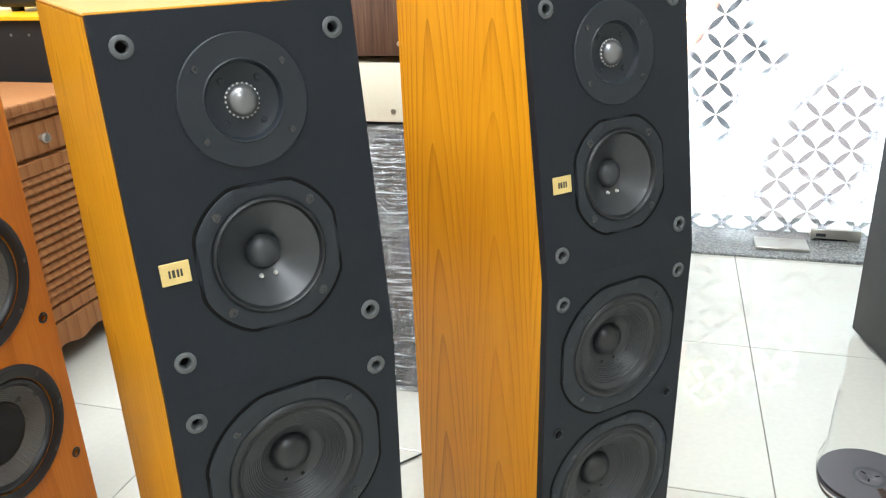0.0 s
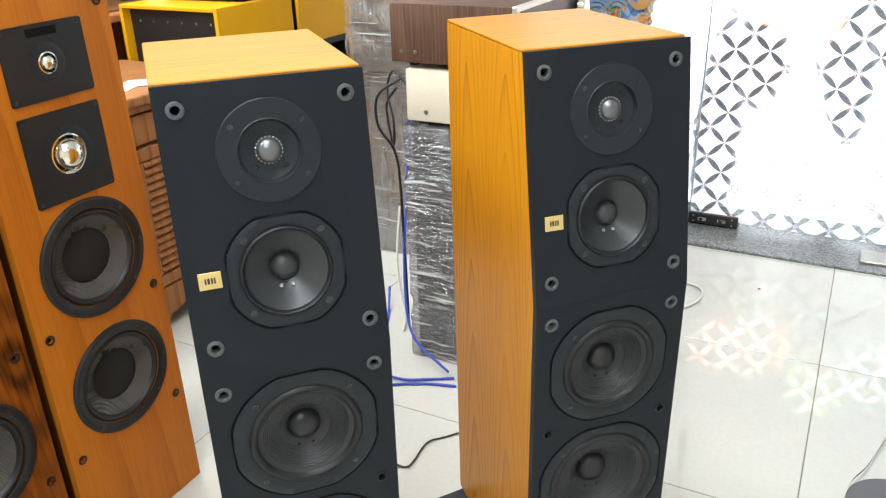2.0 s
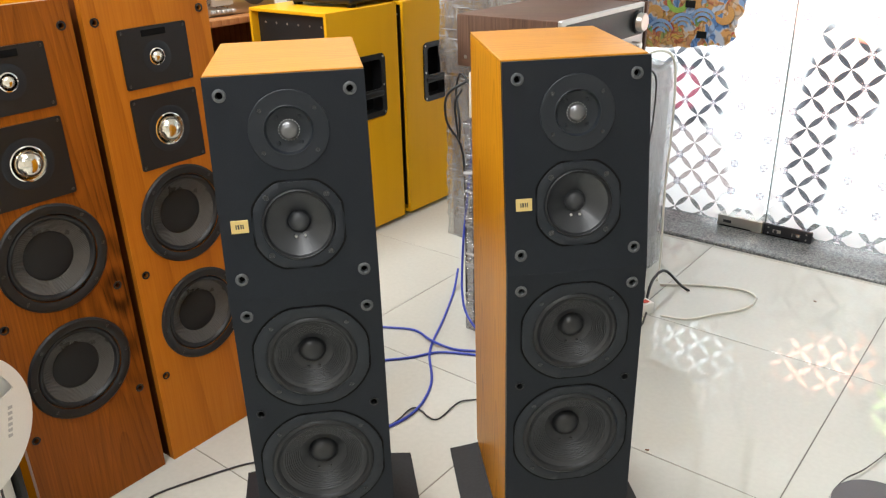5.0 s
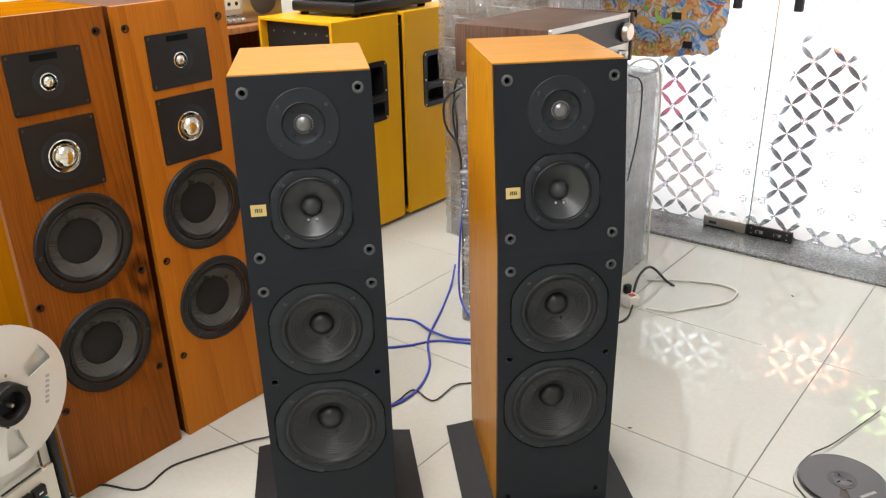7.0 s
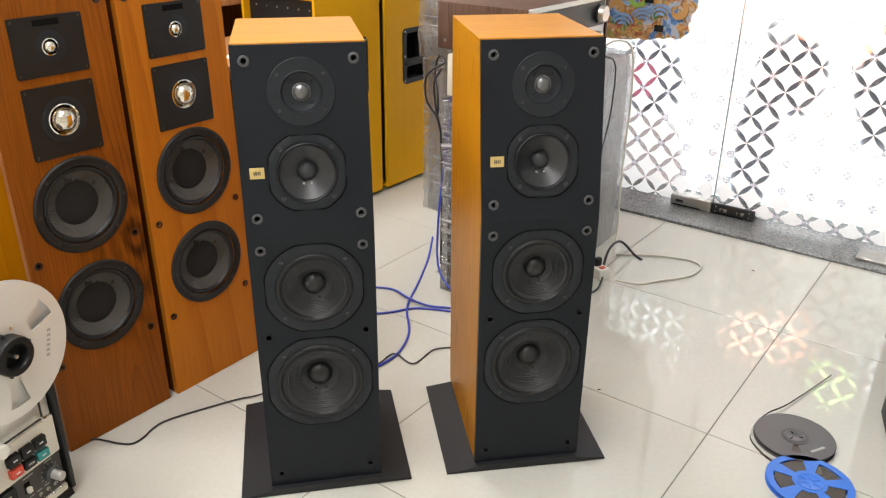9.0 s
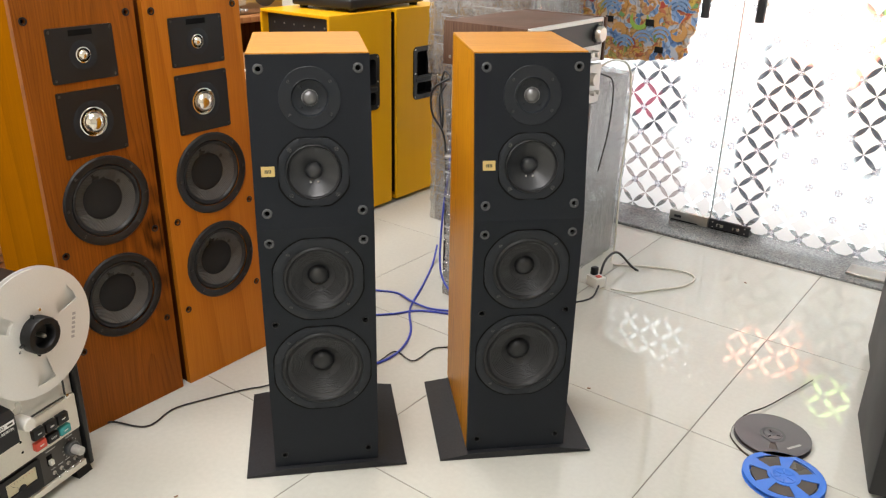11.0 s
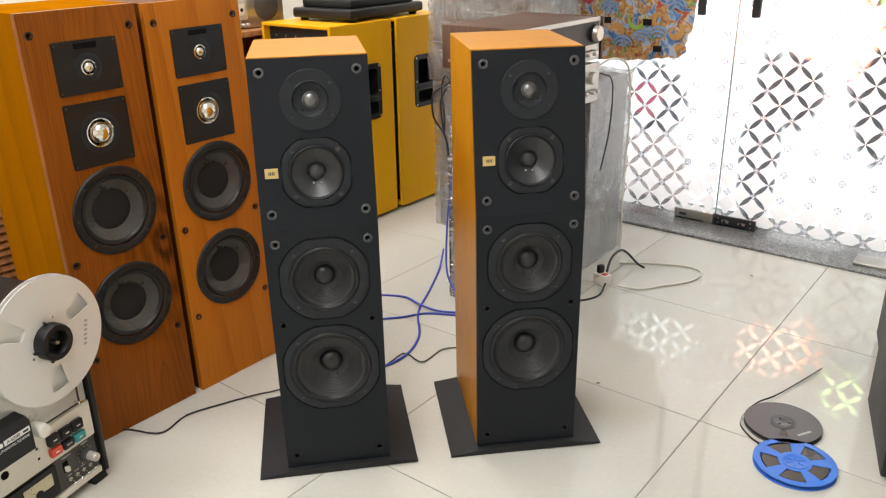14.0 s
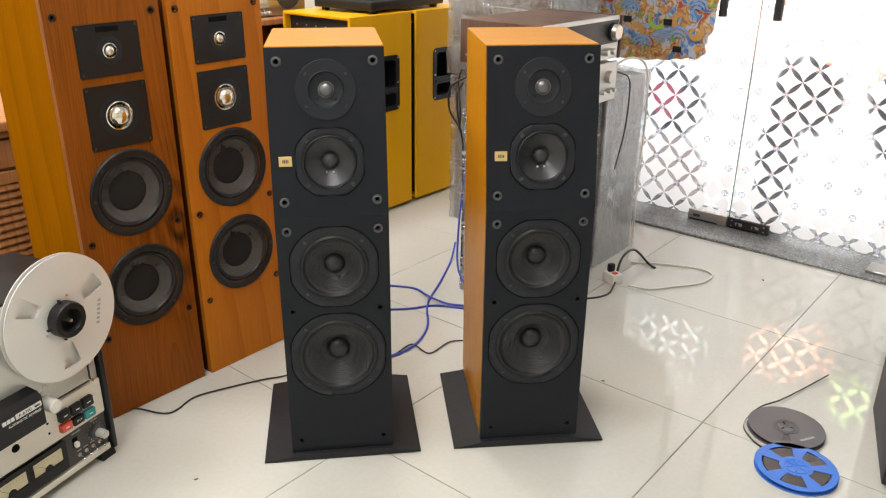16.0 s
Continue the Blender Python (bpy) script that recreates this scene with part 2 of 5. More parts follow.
M_SATIN = speckled("satin_steel", (0.50, 0.48, 0.44), 0.30, 0.08, 60, 0.05, metal=0.9)


def tile_material():
    m = speckled("polished_cream_tile", (0.522, 0.518, 0.466), 0.035, 0.05, 14, 0.008, rvar=0.02)
    return m


def granite_material():
    m = mat("speckled_grey_granite", (0.2, 0.2, 0.2), 0.22)
    b = m.node_tree.nodes["Principled BSDF"]
    v = nd(m, "ShaderNodeTexVoronoi", Scale=240.0)
    n = nd(m, "ShaderNodeTexNoise", Scale=70.0, Detail=5.0)
    ln(m, coords(m), v.inputs[0]), ln(m, coords(m), n.inputs[0])
    a = nd(m, "ShaderNodeMix", Factor=0.5)
    a.data_type = "RGBA"
    ln(m, v.outputs["Color"], a.inputs[6]), ln(m, n.outputs["Color"], a.inputs[7])
    bw = nd(m, "ShaderNodeRGBToBW")
    ln(m, a.outputs[2], bw.inputs[0])
    ln(m, ramp(m, bw.outputs[0], [(0.36, (0.085, 0.090, 0.090)), (0.5, (0.160, 0.166, 0.164)), (0.68, (0.26, 0.265, 0.26))]), b.inputs["Base Color"])
    return m


def film_material():
    """Frosted film on glass: lets the daylight through, scattered."""
    m = bpy.data.materials.new("frosted_film")
    m.use_nodes = True
    t = m.node_tree
    t.nodes.clear()
    out = nd(m, "ShaderNodeOutputMaterial")
    tr = nd(m, "ShaderNodeBsdfTranslucent", Color=(0.95, 0.955, 0.96, 1))
    di = nd(m, "ShaderNodeBsdfDiffuse", Color=(0.70, 0.72, 0.74, 1))
    mix = nd(m, "ShaderNodeMixShader", Fac=0.15)
    ln(m, tr.outputs[0], mix.inputs[1]), ln(m, di.outputs[0], mix.inputs[2])
    ln(m, mix.outputs[0], out.inputs[0])
    return m


def clear_material(name, tint, gloss=0.10, rough=0.02):
    m = bpy.data.materials.new(name)
    m.use_nodes = True
    t = m.node_tree
    t.nodes.clear()
    out = nd(m, "ShaderNodeOutputMaterial")
    tr = nd(m, "ShaderNodeBsdfTransparent", Color=(*tint, 1))
    gl = nd(m, "ShaderNodeBsdfGlossy", Roughness=rough)
    mix = nd(m, "ShaderNodeMixShader", Fac=gloss)
    ln(m, tr.outputs[0], mix.inputs[1]), ln(m, gl.outputs[0], mix.inputs[2])
    ln(m, mix.outputs[0], out.inputs[0])
    return m


def wrap_material(name, clear, tint, streak="flat", gloss=0.34):
    """Stretch film wound in many layers: streaky, crinkled and shiny."""
    m = bpy.data.materials.new(name)
    m.use_nodes = True
    t = m.node_tree
    t.nodes.clear()
    out = nd(m, "ShaderNodeOutputMaterial")
    tr = nd(m, "ShaderNodeBsdfTransparent", Color=(*tint, 1))
    gl = nd(m, "ShaderNodeBsdfGlossy", Roughness=0.16, Color=(0.95, 0.95, 0.95, 1))
    di = nd(m, "ShaderNodeBsdfDiffuse", Color=(0.62, 0.62, 0.62, 1))
    n1 = nd(m, "ShaderNodeTexNoise", Scale=5.0, Detail=4.0, Roughness=0.55)
    ln(m, coords(m, (1.5, 1.5, 22.0) if streak == "flat" else (5.0, 5.0, 1.0), (0.45, 0.12, 0.0)), n1.inputs[0])
    n2 = nd(m, "ShaderNodeTexNoise", Scale=11.0, Detail=3.0, Distortion=0.8)
    ln(m, coords(m, (1.0, 1.0, 9.0) if streak == "flat" else (4.0, 4.0, 1.0), (-0.35, 0.2, 0.0)), n2.inputs[0])
    add = nd(m, "ShaderNodeMath")
    add.operation = "ADD"
    ln(m, n1.outputs[0], add.inputs[0]), ln(m, n2.outputs[0], add.inputs[1])
    bp = nd(m, "ShaderNodeBump", Strength=1.0, Distance=0.012)
    ln(m, add.outputs[0], bp.inputs["Height"])
    ln(m, bp.outputs[0], gl.inputs["Normal"])
    a = nd(m, "ShaderNodeMixShader", Fac=gloss)
    ln(m, tr.outputs[0], a.inputs[1]), ln(m, gl.outputs[0], a.inputs[2])
    mr = nd(m, "ShaderNodeMapRange")
    mr.inputs[1].default_value, mr.inputs[2].default_value = (1.06, 1.30) if streak == "flat" else (0.85, 1.35)
    mr.inputs[3].default_value, mr.inputs[4].default_value = 0.02, 1.0 - clear
    ln(m, add.outputs[0], mr.inputs[0])
    last = mr.outputs[0]
    for turn, size in (((0.5, 0.9, 0.3), 1.0), ((-0.8, -0.5, 0.2), 1.3), ((0.2, 1.9, -0.4), 0.8)) if streak != "flat" else (((0.35, 0.25, 0.0), 1.0),):
        line = nd(m, "ShaderNodeTexNoise", Scale=2.2, Detail=3.0, Roughness=0.6)
        ln(m, coords(m, (2.5 * size, 2.5 * size, 75.0 * size), turn), line.inputs[0])
        cut = nd(m, "ShaderNodeMapRange")
        cut.inputs[1].default_value, cut.inputs[2].default_value, cut.inputs[3].default_value, cut.inputs[4].default_value = 0.60, 0.72, 0.0, 0.75
        ln(m, line.outputs[0], cut.inputs[0])
        top = nd(m, "ShaderNodeMath")
        top.operation = "MAXIMUM"
        ln(m, last, top.inputs[0]), ln(m, cut.outputs[0], top.inputs[1])
        last = top.outputs[0]
    b = nd(m, "ShaderNodeMixShader")
    ln(m, last, b.inputs[0]), ln(m, a.outputs[0], b.inputs[1]), ln(m, di.outputs[0], b.inputs[2])
    ln(m, b.outputs[0], out.inputs[0])
    return m


def poster_material():
    m = mat("bright_printed_card", (0.5, 0.3, 0.2), 0.35)
    b = m.node_tree.nodes["Principled BSDF"]
    warp = nd(m, "ShaderNodeTexNoise", Scale=14.0, Detail=2.0)
    ln(m, coords(m), warp.inputs[0])
    bend = nd(m, "ShaderNodeMix", Factor=0.10)
    bend.data_type = "RGBA"
    ln(m, coords(m, (1, 0.05, 1)), bend.inputs[6]), ln(m, warp.outputs["Color"], bend.inputs[7])
    cell = nd(m, "ShaderNodeTexVoronoi", Scale=38.0)
    cell.feature = "SMOOTH_F1"
    cell.inputs["Smoothness"].default_value = 0.45
    ln(m, bend.outputs[2], cell.inputs["Vector"])
    sep = nd(m, "ShaderNodeSeparateColor")
    ln(m, cell.outputs["Color"], sep.inputs[0])
    hue = ramp(m, sep.outputs[0], [(0.10, (0.10, 0.20, 0.42)), (0.22, (0.30, 0.42, 0.62)), (0.36, (0.52, 0.45, 0.38)), (0.52, (0.55, 0.25, 0.05)),
                                   (0.62, (0.46, 0.30, 0.13)), (0.72, (0.38, 0.05, 0.04)), (0.82, (0.55, 0.36, 0.07)), (0.93, (0.14, 0.30, 0.12))])
    curl = nd(m, "ShaderNodeTexWave", Scale=7.0, Distortion=22.0, Detail=2.0, Detail_Scale=2.2)
    ln(m, coords(m, (1, 0.05, 1)), curl.inputs[0])
    lines = ramp(m, curl.outputs["Fac"], [(0.0, (0.42, 0.40, 0.40)), (0.30, (1, 1, 1))])
    both = nd(m, "ShaderNodeMix", Factor=0.8)
    both.data_type, both.blend_type = "RGBA", "MULTIPLY"
    ln(m, hue, both.inputs[6]), ln(m, lines, both.inputs[7])
    ln(m, both.outputs[2], b.inputs["Base Color"])
    return m


M_TILE, M_GRANITE, M_FILM, M_POSTER = tile_material(), granite_material(), film_material(), poster_material()
M_GLASS = clear_material("clear_glass", (0.90, 0.93, 0.93), 0.06)
M_RIM = clear_material("ground_glass_rim", (0.80, 0.80, 0.82), 0.03)


def bevel_material():
    """Clear bevelled glass that scatters a little of the light behind it."""
    m = clear_material("bevelled_glass_square", (0.90, 0.90, 0.92), 0.05, 0.2)
    out = next(n for n in m.node_tree.nodes if n.type == "OUTPUT_MATERIAL")
    base = out.inputs[0].links[0].from_socket
    tr = nd(m, "ShaderNodeBsdfTranslucent", Color=(0.80, 0.80, 0.86, 1))
    mix = nd(m, "ShaderNodeMixShader", Fac=0.20)
    ln(m, base, mix.inputs[1]), ln(m, tr.outputs[0], mix.inputs[2])
    ln(m, mix.outputs[0], out.inputs[0])
    return m


M_BEVEL = bevel_material()
M_WRAP_DARK = wrap_material("stretch_film_tight", 0.25, (0.66, 0.66, 0.68), "flat", 0.14)
M_WRAP_CLEAR = wrap_material("stretch_film_loose", 0.80, (0.85, 0.86, 0.87), "upright", 0.30)


# ---- mesh helpers ----
def mesh_of(name, bm, material, smooth=None):
    bmesh.ops.recalc_face_normals(bm, faces=bm.faces[:])
    me = bpy.data.meshes.new(name)
    bm.to_mesh(me)
    bm.free()
    me.materials.append(material)
    if smooth is not None:
        me.shade_smooth()
        if smooth < 179:
            me.set_sharp_from_angle(angle=radians(smooth))
    return me


def part(name, bm, material, parent, label="", smooth=40, m=None):
    """One mesh object under a thing or a part."""
    ob = new(name, mesh_of(name, bm, material, smooth))
    ob.parent = parent
    if m is not None:
        ob.matrix_basis = m
    if label:
        ob["label"] = label
    return ob


def thing(name, m, label, category, group="", kind=""):
    ob = new(name)
    ob.empty_display_size = 0.05
    ob.matrix_basis = m
    return tagged(ob, label, category, group, kind)


def solo(name, bm, material, label, category, m=None, group="", kind="", smooth=40):
    ob = new(name, mesh_of(name, bm, material, smooth))
    if m is not None:
        ob.matrix_basis = m
    return tagged(ob, label, category, group, kind)


def put(bm, verts, m):
    bmesh.ops.transform(bm, matrix=m, verts=verts)


def block(x0, x1, y0, y1, z0, z1, bevel=0.0, seg=1, bm=None, m=None):
    """A box between the given planes, its edges rounded by bevel."""
    own = bmesh.new()
    bmesh.ops.create_cube(own, size=1.0)
    put(own, own.verts, Matrix.LocRotScale(((x0 + x1) / 2, (y0 + y1) / 2, (z0 + z1) / 2), None, (x1 - x0, y1 - y0, z1 - z0)))
    if bevel:
        bmesh.ops.bevel(own, geom=own.edges[:], offset=bevel, segments=seg, affect="EDGES", profile=0.5)
    if m is not None:
        put(own, own.verts, m)
    return joined(bm, own)


def joined(bm, own):
    if bm is None:
        return own
    me = bpy.data.meshes.new("scratch")
    own.to_mesh(me)
    own.free()
    bm.from_mesh(me)
    bpy.data.meshes.remove(me)
    return bm


def lathe(profile, n=40, flat=None, bm=None, m=None):
    """Turns (radius, height) pairs round z; flat: the half width to which its four sides are cut."""
    own = bmesh.new()
    rings = []
    for r, z in profile:
        if r < 1e-6:
            rings.append([own.verts.new((0, 0, z))])
            continue
        ring = []
        for k in range(n):
            a = 2 * math.pi * k / n
            x, y = r * math.cos(a), r * math.sin(a)
            if flat is not None:
                x, y = max(-flat, min(flat, x)), max(-flat, min(flat, y))
            ring.append(own.verts.new((x, y, z)))
        rings.append(ring)
    for a, b in zip(rings, rings[1:]):
        for k in range(n):
            quad = [a[k % len(a)], a[(k + 1) % len(a)], b[(k + 1) % len(b)], b[k % len(b)]]
            quad = [v for i, v in enumerate(quad) if v not in quad[:i]]
            if len(quad) > 2:
                own.faces.new(quad)
    if m is not None:
        put(own, own.verts, m)
    return joined(bm, own)


def circle(x, y, r, n=32):
    return [(x + r * math.cos(2 * math.pi * k / n), y + r * math.sin(2 * math.pi * k / n)) for k in range(n)]


def board(outline, holes, thick, bm=None, m=None, depth=None):
    """A flat board in x, y whose face lies at z = 0 and which goes down by thick, with holes right through it."""
    own = bmesh.new()
    loops = []
    for pts in (outline, *holes):
        vs = [own.verts.new((x, y, 0)) for x, y in pts]
        loops.append(vs)
    edges = [own.edges.new((vs[k], vs[(k + 1) % len(vs)])) for vs in loops for k in range(len(vs))]
    bmesh.ops.triangle_fill(own, use_beauty=True, use_dissolve=False, edges=edges, normal=(0, 0, 1))
    for vs in loops:
        low = [own.verts.new((v.co.x, v.co.y, -thick)) for v in vs]
        for k in range(len(vs)):
            j = (k + 1) % len(vs)
            own.faces.new((vs[k], vs[j], low[j], low[k]))
    if m is not None:
        put(own, own.verts, m)
    return joined(bm, own)


def extruded(points, x0, x1, bm=None, m=None, open_edge=None):
    """A prism: (y, z) outline swept from x0 to x1; open_edge: indices of side faces left out."""
    own = bmesh.new()
    a = [own.verts.new((x0, y, z)) for y, z in points]
    b = [own.verts.new((x1, y, z)) for y, z in points]
    own.faces.new(a)
    own.faces.new(b[::-1])
    for k in range(len(points)):
        if open_edge and k in open_edge:
            continue
        j = (k + 1) % len(points)
        own.faces.new((a[k], b[k], b[j], a[j]))
    if m is not None:
        put(own, own.verts, m)
    return joined(bm, own)


def facing(x, y, z, tilt=0.0):
    """The pose of a piece on a front that looks to -y: its own z points out, its y up; tilt leans it back, in degrees."""
    return Matrix.Translation((x, y, z)) @ Matrix.Rotation(radians(90 - tilt), 4, "X")


def cable(name, points, radius, material, label, category="cable"):
    cu = bpy.data.curves.new(name, "CURVE")
    cu.dimensions, cu.bevel_depth, cu.bevel_resolution, cu.resolution_u = "3D", radius, 2, 8
    sp = cu.splines.new("BEZIER")
    sp.bezier_points.add(len(points) - 1)
    for bp, p in zip(sp.bezier_points, points):
        bp.co = p
        bp.handle_left_type = bp.handle_right_type = "AUTO"
    cu.materials.append(material)
    return tagged(new(name, cu), label, category)


def letters(text, size, material, parent, m, name="lettering"):
    cu = bpy.data.curves.new(name, "FONT")
    cu.body, cu.size, cu.align_x, cu.align_y, cu.extrude = text, size, "CENTER", "CENTER", 0.0002
    cu.materials.append(material)
    ob = new(name, cu)
    ob.parent, ob.matrix_basis = parent, m
    return ob


def rect(x0, x1, y0, y1):
    return [(x0, y0), (x1, y0), (x1, y1), (x0, y1)]


def rounded(x0, x1, y0, y1, r, n=5):
    out = []
    for cx, cy, a0 in ((x1 - r, y0 + r, -90), (x1 - r, y1 - r, 0), (x0 + r, y1 - r, 90), (x0 + r, y0 + r, 180)):
        out += [(cx + r * math.cos(radians(a0 + 90 * k / n)), cy + r * math.sin(radians(a0 + 90 * k / n))) for k in range(n + 1)]
    return out


def screw(parent, m, r=0.0032, material=None):
    bm = lathe([(0, 0.0004), (r * 0.4, 0.0004), (r * 0.45, 0.0014), (r * 0.9, 0.0014), (r, 0.0)], 12)
    return part("screw", bm, material or M_SCREW, parent, m=m)


# ---- the room ----
GLASS_Y, SILL_Y = 2.70, 2.512
X0, X1, Y0 = -2.75, 2.7, -2.7

walls = {
    "wall_west": (X0 - 0.12, X0, Y0, GLASS_Y, -0.05, 2.9),
    "wall_east": (X1, X1 + 0.12, Y0, GLASS_Y, -0.05, 2.9),
    "wall_south": (X0 - 0.12, X1 + 0.12, Y0 - 0.12, Y0, -0.05, 2.9),
}
for wname, dims in walls.items():
    solo(wname, block(*dims), M_WALL, "cream painted plaster wall of the shop", "wall", kind="structure")
solo("wall_north", block(X0 - 0.12, -1.165, GLASS_Y - 0.06, GLASS_Y + 0.08, -0.05, 2.9), M_WALL, "cream painted wall beside the glass front", "wall", kind="structure")
solo("wall_north_lintel", block(-1.165, X1 + 0.12, GLASS_Y - 0.06, GLASS_Y + 0.08, 2.55, 2.9), M_WALL, "cream painted lintel above the glass doors", "wall", kind="structure")
solo("ceiling", block(X0 - 0.12, X1 + 0.12, Y0 - 0.12, GLASS_Y + 0.08, 2.9, 3.0), M_CEIL, "white painted flat ceiling", "ceiling", kind="structure")
solo("sill", block(-1.165, X1, SILL_Y, GLASS_Y + 0.20, -0.22, 0.010, 0.004), M_GRANITE, "speckled grey granite door sill", "sill", kind="structure")
solo("ground", block(-40, 40, GLASS_Y + 0.2, 60, -0.26, -0.20), speckled("pale_pavement", (0.62, 0.60, 0.57), 0.8, 0.15, 3, 0.2), "grey concrete pavement outside the glass", "ground", kind="structure")


BACKDROP, STREET_Y = 2.3, 3.25


def backdrop_material():
    """A glowing sheet in place of the daylit street, with a few dim, blurred upright shapes in it."""
    m = bpy.data.materials.new("glowing_street_sheet")
    m.use_nodes = True
    m.node_tree.nodes.clear()
    out = nd(m, "ShaderNodeOutputMaterial")
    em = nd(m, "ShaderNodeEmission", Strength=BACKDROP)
    n = nd(m, "ShaderNodeTexNoise", Scale=7.0, Detail=2.0)
    ln(m, coords(m), n.inputs[0])

    def blots(spots):
        last = None
        for cx, cz, ex, ez, lean in spots:
            g = nd(m, "ShaderNodeTexGradient")
            g.gradient_type = "SPHERICAL"
            mp = nd(m, "ShaderNodeMapping", Location=(cx, STREET_Y, cz), Rotation=(0, radians(lean), 0), Scale=(ex, 1.0, ez))
            mp.vector_type = "TEXTURE"
            tc = nd(m, "ShaderNodeTexCoord")
            ln(m, tc.outputs["Object"], mp.inputs[0]), ln(m, mp.outputs[0], g.inputs[0])
            if last is None:
                last = g.outputs["Fac"]
            else:
                top = nd(m, "ShaderNodeMath")
                top.operation = "MAXIMUM"
                ln(m, last, top.inputs[0]), ln(m, g.outputs["Fac"], top.inputs[1])
                last = top.outputs[0]
        add = nd(m, "ShaderNodeMath")
        add.operation, add.inputs[1].default_value = "MULTIPLY_ADD", 0.55
        ln(m, n.outputs[0], add.inputs[0]), ln(m, last, add.inputs[2])
        return add.outputs[0]

    def layer(a, c, kind):
        n = nd(m, "ShaderNodeMix", Factor=1.0)
        n.data_type, n.blend_type = "RGBA", kind
        ln(m, a, n.inputs[6]), ln(m, c, n.inputs[7])
        return n.outputs[2]

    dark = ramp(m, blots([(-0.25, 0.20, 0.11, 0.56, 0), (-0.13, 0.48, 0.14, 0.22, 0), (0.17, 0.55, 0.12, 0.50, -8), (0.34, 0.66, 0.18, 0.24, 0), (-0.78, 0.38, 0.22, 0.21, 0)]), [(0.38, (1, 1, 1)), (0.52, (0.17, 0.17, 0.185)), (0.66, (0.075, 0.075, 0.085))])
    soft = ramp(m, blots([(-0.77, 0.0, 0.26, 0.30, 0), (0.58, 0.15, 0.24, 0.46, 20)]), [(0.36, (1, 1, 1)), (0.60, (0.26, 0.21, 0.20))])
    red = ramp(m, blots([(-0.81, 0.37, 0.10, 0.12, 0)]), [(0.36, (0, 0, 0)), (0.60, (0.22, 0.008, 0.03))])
    # orange, green and white glows painted in for unseen signs, mirrored by the floor
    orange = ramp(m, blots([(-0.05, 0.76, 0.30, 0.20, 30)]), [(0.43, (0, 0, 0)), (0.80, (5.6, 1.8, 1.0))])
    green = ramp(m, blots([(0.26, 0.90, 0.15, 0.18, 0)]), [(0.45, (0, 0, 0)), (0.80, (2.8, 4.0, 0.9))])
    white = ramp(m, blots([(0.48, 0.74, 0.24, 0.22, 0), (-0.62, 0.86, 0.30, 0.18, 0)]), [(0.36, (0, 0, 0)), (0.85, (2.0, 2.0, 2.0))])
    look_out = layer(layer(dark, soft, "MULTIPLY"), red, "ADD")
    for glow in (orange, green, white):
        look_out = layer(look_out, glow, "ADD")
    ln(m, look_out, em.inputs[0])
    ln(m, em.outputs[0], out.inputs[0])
    return m


# emissive sheet added close behind the glass; its glow stands in for daylight
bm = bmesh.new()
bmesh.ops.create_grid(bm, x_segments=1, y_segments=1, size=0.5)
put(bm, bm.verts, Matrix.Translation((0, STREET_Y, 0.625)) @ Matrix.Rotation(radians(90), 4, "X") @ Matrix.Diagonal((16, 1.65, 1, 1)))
solo("backdrop", bm, backdrop_material(), "glowing sheet standing in for the bright street beyond the frosted glass", "backdrop", kind="structure", smooth=None)


# ---- glass front with its frosted lattice ----
PITCH = 0.1034


def petal_edge(ax, az, bx, bz, side, n=6, fat=0.225):
    """Points from a to b along an arc that bows to the given side."""
    dx, dz = bx - ax, bz - az
    out = []
    for k in range(n):
        s = k / n
        h = fat * 4 * s * (1 - s) * 0.55 * side
        out.append((ax + dx * s - dz * h, az + dz * s + dx * h))
    return out


def lattice(x0, x1, z0, z1, LX, LZ):
    """Frosted diamonds with hollow sides; the petals between them stay clear."""
    bm = bmesh.new()
    i0, i1 = math.floor((x0 - LX) / PITCH * 2) - 1, math.ceil((x1 - LX) / PITCH * 2) + 1
    j0, j1 = math.floor((z0 - LZ) / PITCH * 2) - 1, math.ceil((z1 - LZ) / PITCH * 2) + 1
    h = PITCH / 2
    for i in range(i0, i1):
        for j in range(j0, j1):
            if (i + j) % 2 == 0:
                continue
            cx, cz = LX + i * h, LZ + j * h
            if not (x0 - h < cx < x1 + h and z0 - h < cz < z1 + h):
                continue
            tips = [(cx + h, cz), (cx, cz + h), (cx - h, cz), (cx, cz - h)]
            ring = []
            for k in range(4):
                ring += petal_edge(*tips[k], *tips[(k + 1) % 4], 1)
            inside = lambda x, z: (max(x0, min(x1, x)), 0, max(z0, min(z1, z)))  # noqa: E731
            vs = [bm.verts.new(inside(x, z)) for x, z in ring]
            mid = bm.verts.new(inside(cx, cz))
            for k in range(len(vs)):
                tri = (mid, vs[k], vs[(k + 1) % len(vs)])
                if (tri[1].co - tri[0].co).cross(tri[2].co - tri[0].co).length > 1e-9:
                    bm.faces.new(tri)
    bmesh.ops.delete(bm, geom=[v for v in bm.verts if not v.link_faces], context="VERTS")
    return bm


def bevel_lines(x0, x1, z0, z1, LX, LZ):
    """The ground rims of the squares, thin raised bars of glass."""
    bm = bmesh.new()
    s, w = 0.0125, 0.0013
    for i in range(math.ceil((x0 - LX) / PITCH), math.floor((x1 - LX) / PITCH) + 1):
        for j in range(math.ceil((z0 - LZ) / PITCH), math.floor((z1 - LZ) / PITCH) + 1):
            cx, cz = LX + i * PITCH, LZ + j * PITCH
            for a, b, c, d in ((-s, s, -s, -s + w), (-s, s, s - w, s), (-s, -s + w, -s + w, s - w), (s - w, s, -s + w, s - w)):
                block(cx + a, cx + b, -0.004, 0.0, cz + c, cz + d, 0.0, 1, bm)
    return bm


